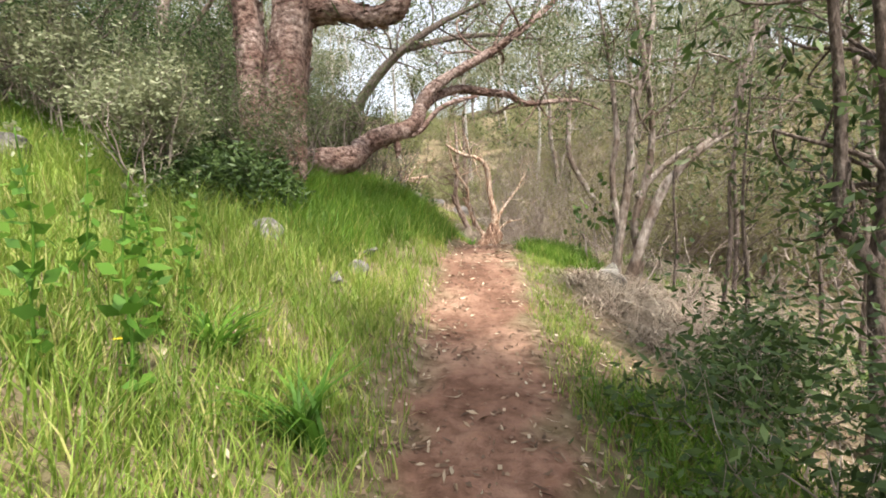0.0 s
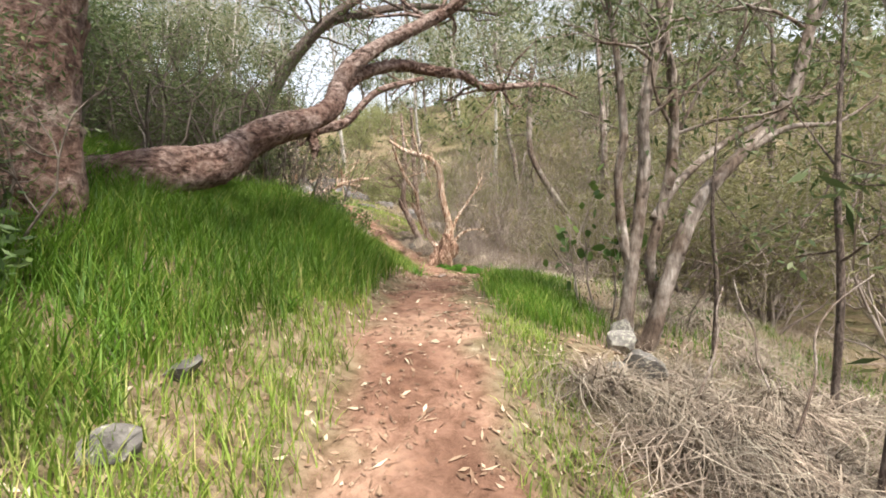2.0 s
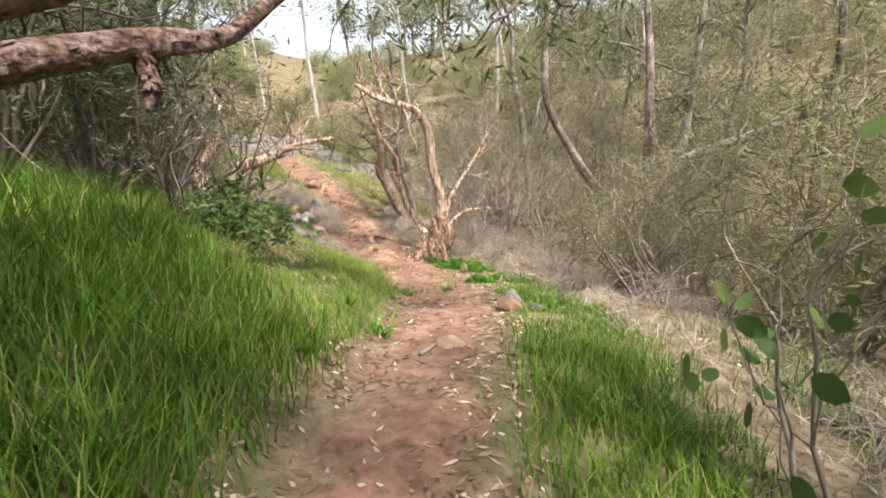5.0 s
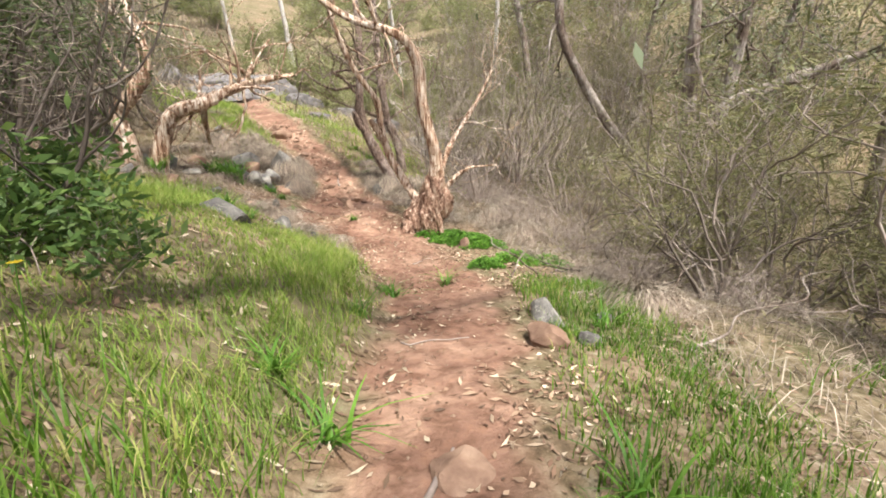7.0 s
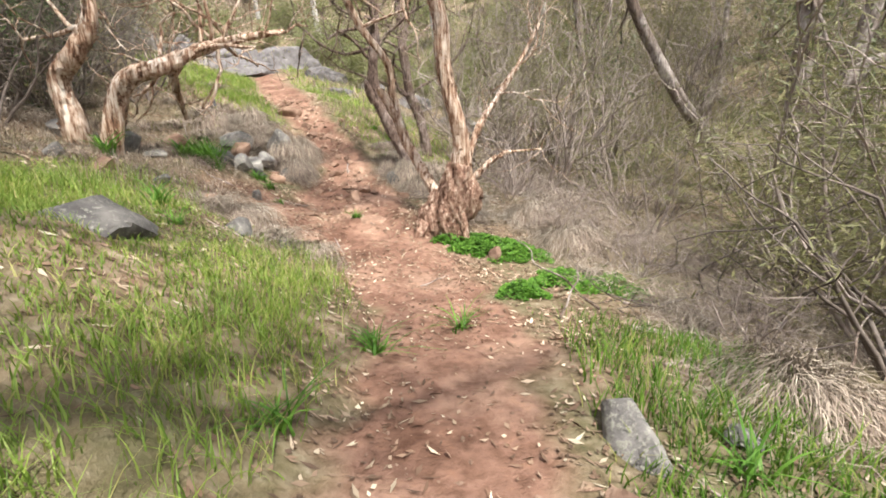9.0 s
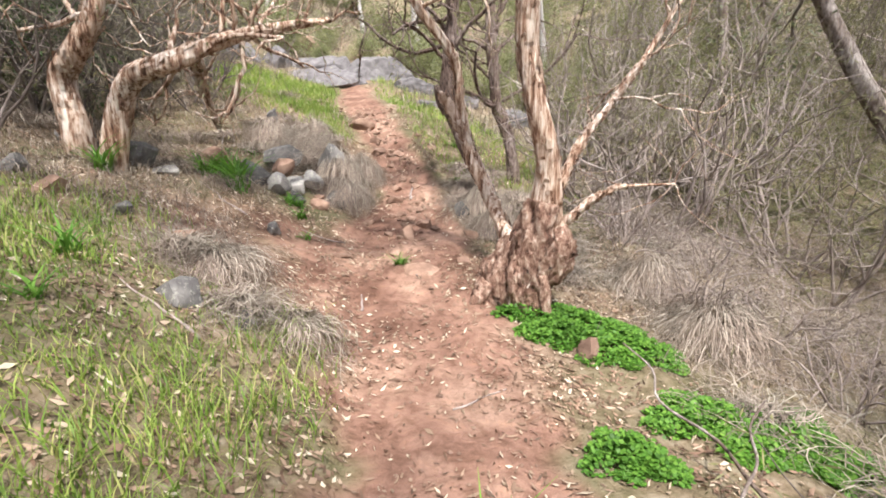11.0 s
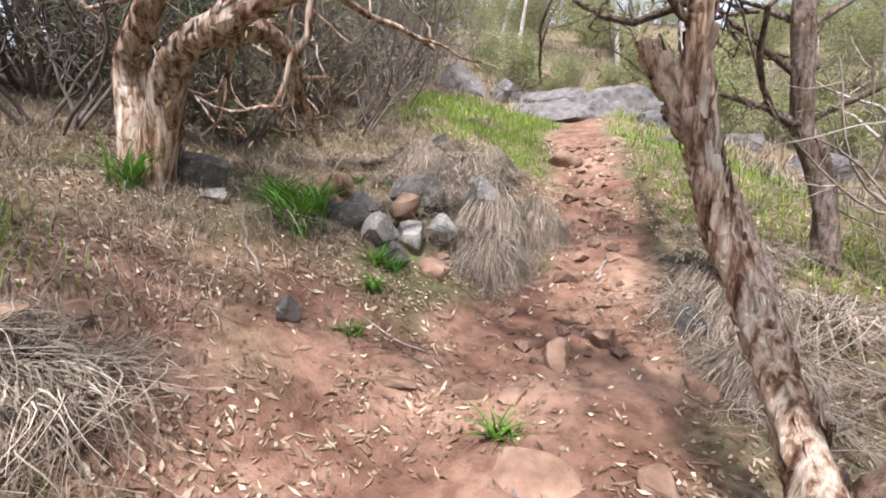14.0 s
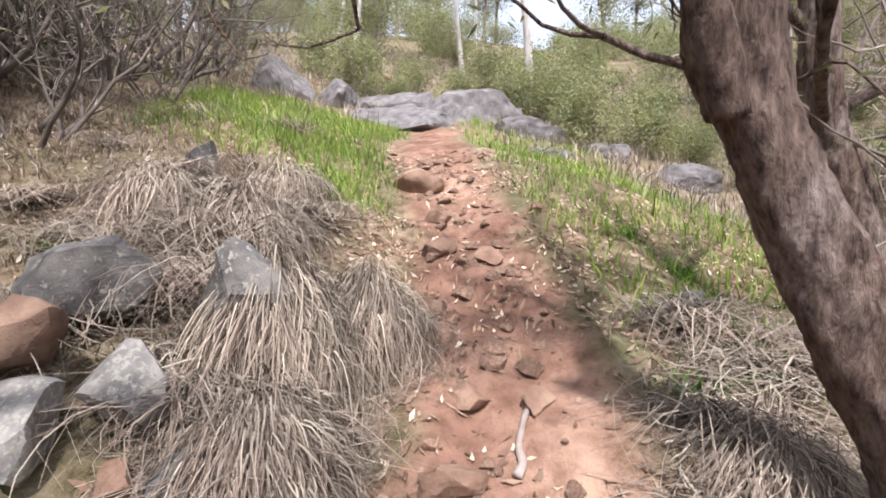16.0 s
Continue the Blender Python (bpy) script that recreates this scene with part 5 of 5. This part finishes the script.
tagged(part("fine_litter", litter(80000, -4.5, 3.0, 14.0, 24, lambda x, y, d, e: np.where(e < 0, 0.3, 1.0), 502, 0.026), LITTER), "small broken leaf litter over the upper ground", "leaf litter", kind="stuff")


def pebbles(n, seed):
    r = np.random.RandomState(seed)
    b = Build()
    y = r.uniform(2, 24, n)
    x = np.interp(y, *XC) + r.normal(size=n) * np.interp(y, *HW) * 0.6
    for px, py in zip(x, y):
        s = r.uniform(0.006, 0.02)
        base = np.array([(1, 0, 0), (0, 1, 0), (-1, 0, 0), (0, -1, 0), (0, 0, 0.8), (0, 0, -0.6)]) * s * r.uniform(0.6, 1.3, (6, 3))
        b.add(base + (px, py, gz(px, py) + s * 0.2), [(0, 1, 4), (1, 2, 4), (2, 3, 4), (3, 0, 4), (1, 0, 5), (2, 1, 5), (3, 2, 5), (0, 3, 5)])
    return b


tagged(part("pebbles", pebbles(700, 503), ROCK_BROWN, smooth=False), "small brown pebbles scattered on the trail", "pebbles", kind="stuff")


def stick(x, y, turn, length, r, seed, mat=TWIG, tilt=0.0, label="dry fallen stick lying on the ground"):
    q = np.random.RandomState(seed)
    c, s = math.cos(radians(turn)), math.sin(radians(turn))
    pts = []
    for t in np.linspace(0, 1, 6):
        px, py = x + c * length * t + q.normal() * 0.03 * length, y + s * length * t + q.normal() * 0.03 * length
        pts.append((px, py, gz(px, py) + r * 0.8 + tilt * t * length, r * (1 - 0.6 * t)))
    b = Build()
    stem(b, pts, 6, 0.15, seed, 4)
    tagged(part("fallen_stick", b, mat), label, "stick", "fallen sticks")


for i, (x, y, a, L, r) in enumerate([(0.25, 16.9, 110, 0.3, 0.014), (1.0, 12.35, 5, 0.6, 0.008), (0.95, 10.4, 60, 0.55, 0.02), (2.7, 12.2, 120, 0.7, 0.01), (-0.4, 18.2, 200, 0.5, 0.01), (-0.1, 15.2, 170, 0.6, 0.012), (1.3, 15.6, 40, 0.4, 0.008),
                                     (2.9, 13.6, 30, 1.4, 0.02), (3.1, 14.5, -20, 1.3, 0.025), (3.3, 15.3, 15, 1.6, 0.02), (2.0, 5.2, 60, 0.9, 0.012), (2.4, 6.0, 20, 1.2, 0.014), (-1.3, 17.6, 160, 0.7, 0.012), (-0.07, 20.0, 95, 0.4, 0.022), (0.6, 17.6, 120, 0.25, 0.01)]):
    stick(x, y, a, L, r, 520 + i)
for i, (x, y, a, L, tl) in enumerate([(2.5, 14.6, 60, 0.9, 0.5), (3.0, 15.0, 130, 1.1, 0.45), (2.2, 5.6, 50, 1.3, 0.7), (2.6, 5.3, 30, 1.4, 0.9), (3.1, 5.9, 70, 1.2, 0.8), (3.4, 13.0, 40, 1.7, 0.3), (3.2, 12.0, 20, 1.9, 0.35), (-1.2, 10.4, 160, 1.1, 0.4), (-2.6, 8.9, 130, 1.0, 0.9), (-2.2, 18.6, 120, 0.8, 0.6)]):
    stick(x, y, a, L, 0.012, 560 + i, BARK_GREY, tl, "pale dead branch leaning over the undergrowth")


# ---- weeds ----
def strap_plant(seed, n=26, size=0.3, mat=LEAF_BRIGHT):
    r = np.random.RandomState(seed)
    ob = thing("strap_leaf_plant", 0, 0, 0, "clump of green strap-shaped leaves", "plant", "strap-leaved plants")
    b = Build()
    blades(b, r.normal(size=n) * 0.04, r.normal(size=n) * 0.04, np.zeros(n), r, size, 0.024, 0.8, 5, 0.3)
    tagged(part("leaf_tuft", b, mat, ob), kind="stuff")
    return ob


place(strap_plant(601), [(0.93, 14.2), (0.98, 14.05), (1.63, 14.45), (0.67, 12.8), (2.75, 12.55), (-0.66, 14.8), (-1.1, 15.4), (0.62, 11.0), (0.3, 11.4), (-0.5, 8.3), (-0.3, 9.2), (-1.0, 7.6), (-0.2, 7.2), (-0.9, 8.9), (0.2, 9.9), (-0.5, 6.4), (2.3, 9.2), (1.9, 10.4)], rng, 0.7, 1.1)
place(strap_plant(602, 60, 0.42), [(-1.85, 18.35), (-2.05, 18.5), (-2.2, 18.3), (-1.7, 18.15), (-2.7, 17.35), (-1.24, 2.57), (-0.66, 2.25)], rng, 1.0, 1.35)
place(strap_plant(603, 40, 0.2), [(-1.3, 18.6), (-1.24, 18.68), (0.55, 20.6), (-0.75, 17.9), (-1.0, 18.3), (0.35, 17.9), (-2.6, 20.0), (-2.9, 19.8), (0.6, 22.2), (0.2, 22.6)], rng, 0.7, 1.1)


def clover(n, blobs, seed):
    r = np.random.RandomState(seed)
    b = Build()
    for cx, cy, rx, ry in blobs:
        m = int(n * rx * ry)
        a, q = r.rand(m) * 6.283, np.sqrt(r.rand(m))
        wob = 1 + 0.25 * np.sin(3 * a + cx) + 0.15 * np.sin(7 * a)
        x, y = cx + rx * q * wob * np.cos(a), cy + ry * q * wob * np.sin(a)
        z = height(x, y) + (0.05 + 0.1 * r.rand(m)) * (1.15 - q)
        for k in range(3):
            az = r.rand(m) * 0.6 + k * 2.094 + a
            L, W = 0.022 + 0.012 * r.rand(m), 0.013 + 0.006 * r.rand(m)
            c = np.stack([x, y, z], 1)
            u = np.stack([np.cos(az), np.sin(az), 0.35 * r.normal(size=m)], 1)
            s = np.stack([-np.sin(az), np.cos(az), 0.35 * r.normal(size=m)], 1)
            v = np.stack([c, c + u * L[:, None] * 0.6 + s * W[:, None], c + u * L[:, None], c + u * L[:, None] * 0.6 - s * W[:, None]], 1)
            i = np.arange(m)[:, None] * 4 + b.n
            b.v.append(v.reshape(-1, 3))
            b.f.extend(map(tuple, (i + np.arange(4)).tolist()))
            b.n += 4 * m
    return b


tagged(part("clover_patch", clover(12000, [(2.15, 17.0, 0.48, 0.32), (2.55, 16.75, 0.38, 0.34), (1.75, 17.08, 0.32, 0.14), (2.05, 16.8, 0.3, 0.2), (2.9, 15.9, 0.4, 0.25), (3.4, 15.8, 0.5, 0.4), (2.3, 15.3, 0.25, 0.2)], 611), LEAF_BRIGHT), "bright green clover-like groundcover at the paperbark's foot", "groundcover", kind="stuff")


def tall_weed(seed):
    r = np.random.RandomState(seed)
    ob = thing("tall_weed", 0, 0, 0, "tall leafy weed with pale flower spike on the grassy bank", "plant", "tall weeds")
    b = Build()
    s = stem(b, [(0, 0, -0.05, 0.008), (0.02, 0, 0.3, 0.007), (0, 0.02, 0.6, 0.005), (0.03, 0.02, 0.95, 0.003)], 5, 0, seed, 5)
    part("stem", b, LEAF_BRIGHT, ob)
    c = Build()
    leaves(c, np.repeat(s[2:14, :3], 4, 0) + r.normal(size=(48, 3)) * 0.045, r, 0.085, 0.042, 0.05)
    tagged(part("leaves", c, LEAF_BRIGHT, ob), kind="stuff")
    c = Build()
    leaves(c, np.repeat(s[14:, :3], 8, 0) + r.normal(size=(len(s[14:]) * 8, 3)) * 0.012, r, 0.03, 0.015, -0.4)
    tagged(part("flower_spike", c, LEAF_PALE, ob), kind="stuff")
    return ob


place(tall_weed(621), [(-1.68, 2.65), (-1.5, 2.75), (-1.8, 2.4), (-1.45, 2.45), (-1.3, 1.95), (-1.6, 1.9)], rng, 0.75, 1.1)


def daisy(x, y, lift):
    ob = thing("yellow_flower", x, y, gz(x, y), "small yellow daisy-like flower in the grass", "flower")
    b = Build()
    stem(b, [(0, 0, -0.02, 0.003), (0.01, 0, lift * 0.5, 0.003), (0.015, 0.01, lift, 0.002)], 4, 0, 1, 3)
    part("stem", b, LEAF_BRIGHT, ob)
    b = Build()
    for k in range(9):
        a = k * 0.698
        u, s = np.array([math.cos(a), math.sin(a), 0.15]), np.array([-math.sin(a), math.cos(a), 0])
        c = np.array([0.015, 0.01, lift])
        b.add([c, c + u * 0.02 + s * 0.007, c + u * 0.032, c + u * 0.02 - s * 0.007], [(0, 1, 2, 3)])
    part("petals", b, PETAL, ob)


daisy(-1.4, 2.02, 0.25)
daisy(-0.5, 10.9, 0.3)


# a dark plug on the leaning trunk's broken stub, painting the hollow's shade
hollow = Build()
stem(hollow, [(0.395, 19.845, 2.835, 0.04), (0.386, 19.834, 2.862, 0.036)], 10, 0.1, 3)
ht = bpy.data.objects["leaning_tree"]
hob = part("knot_hole", hollow, BARK_DARK, ht)
hob.location = -ht.location
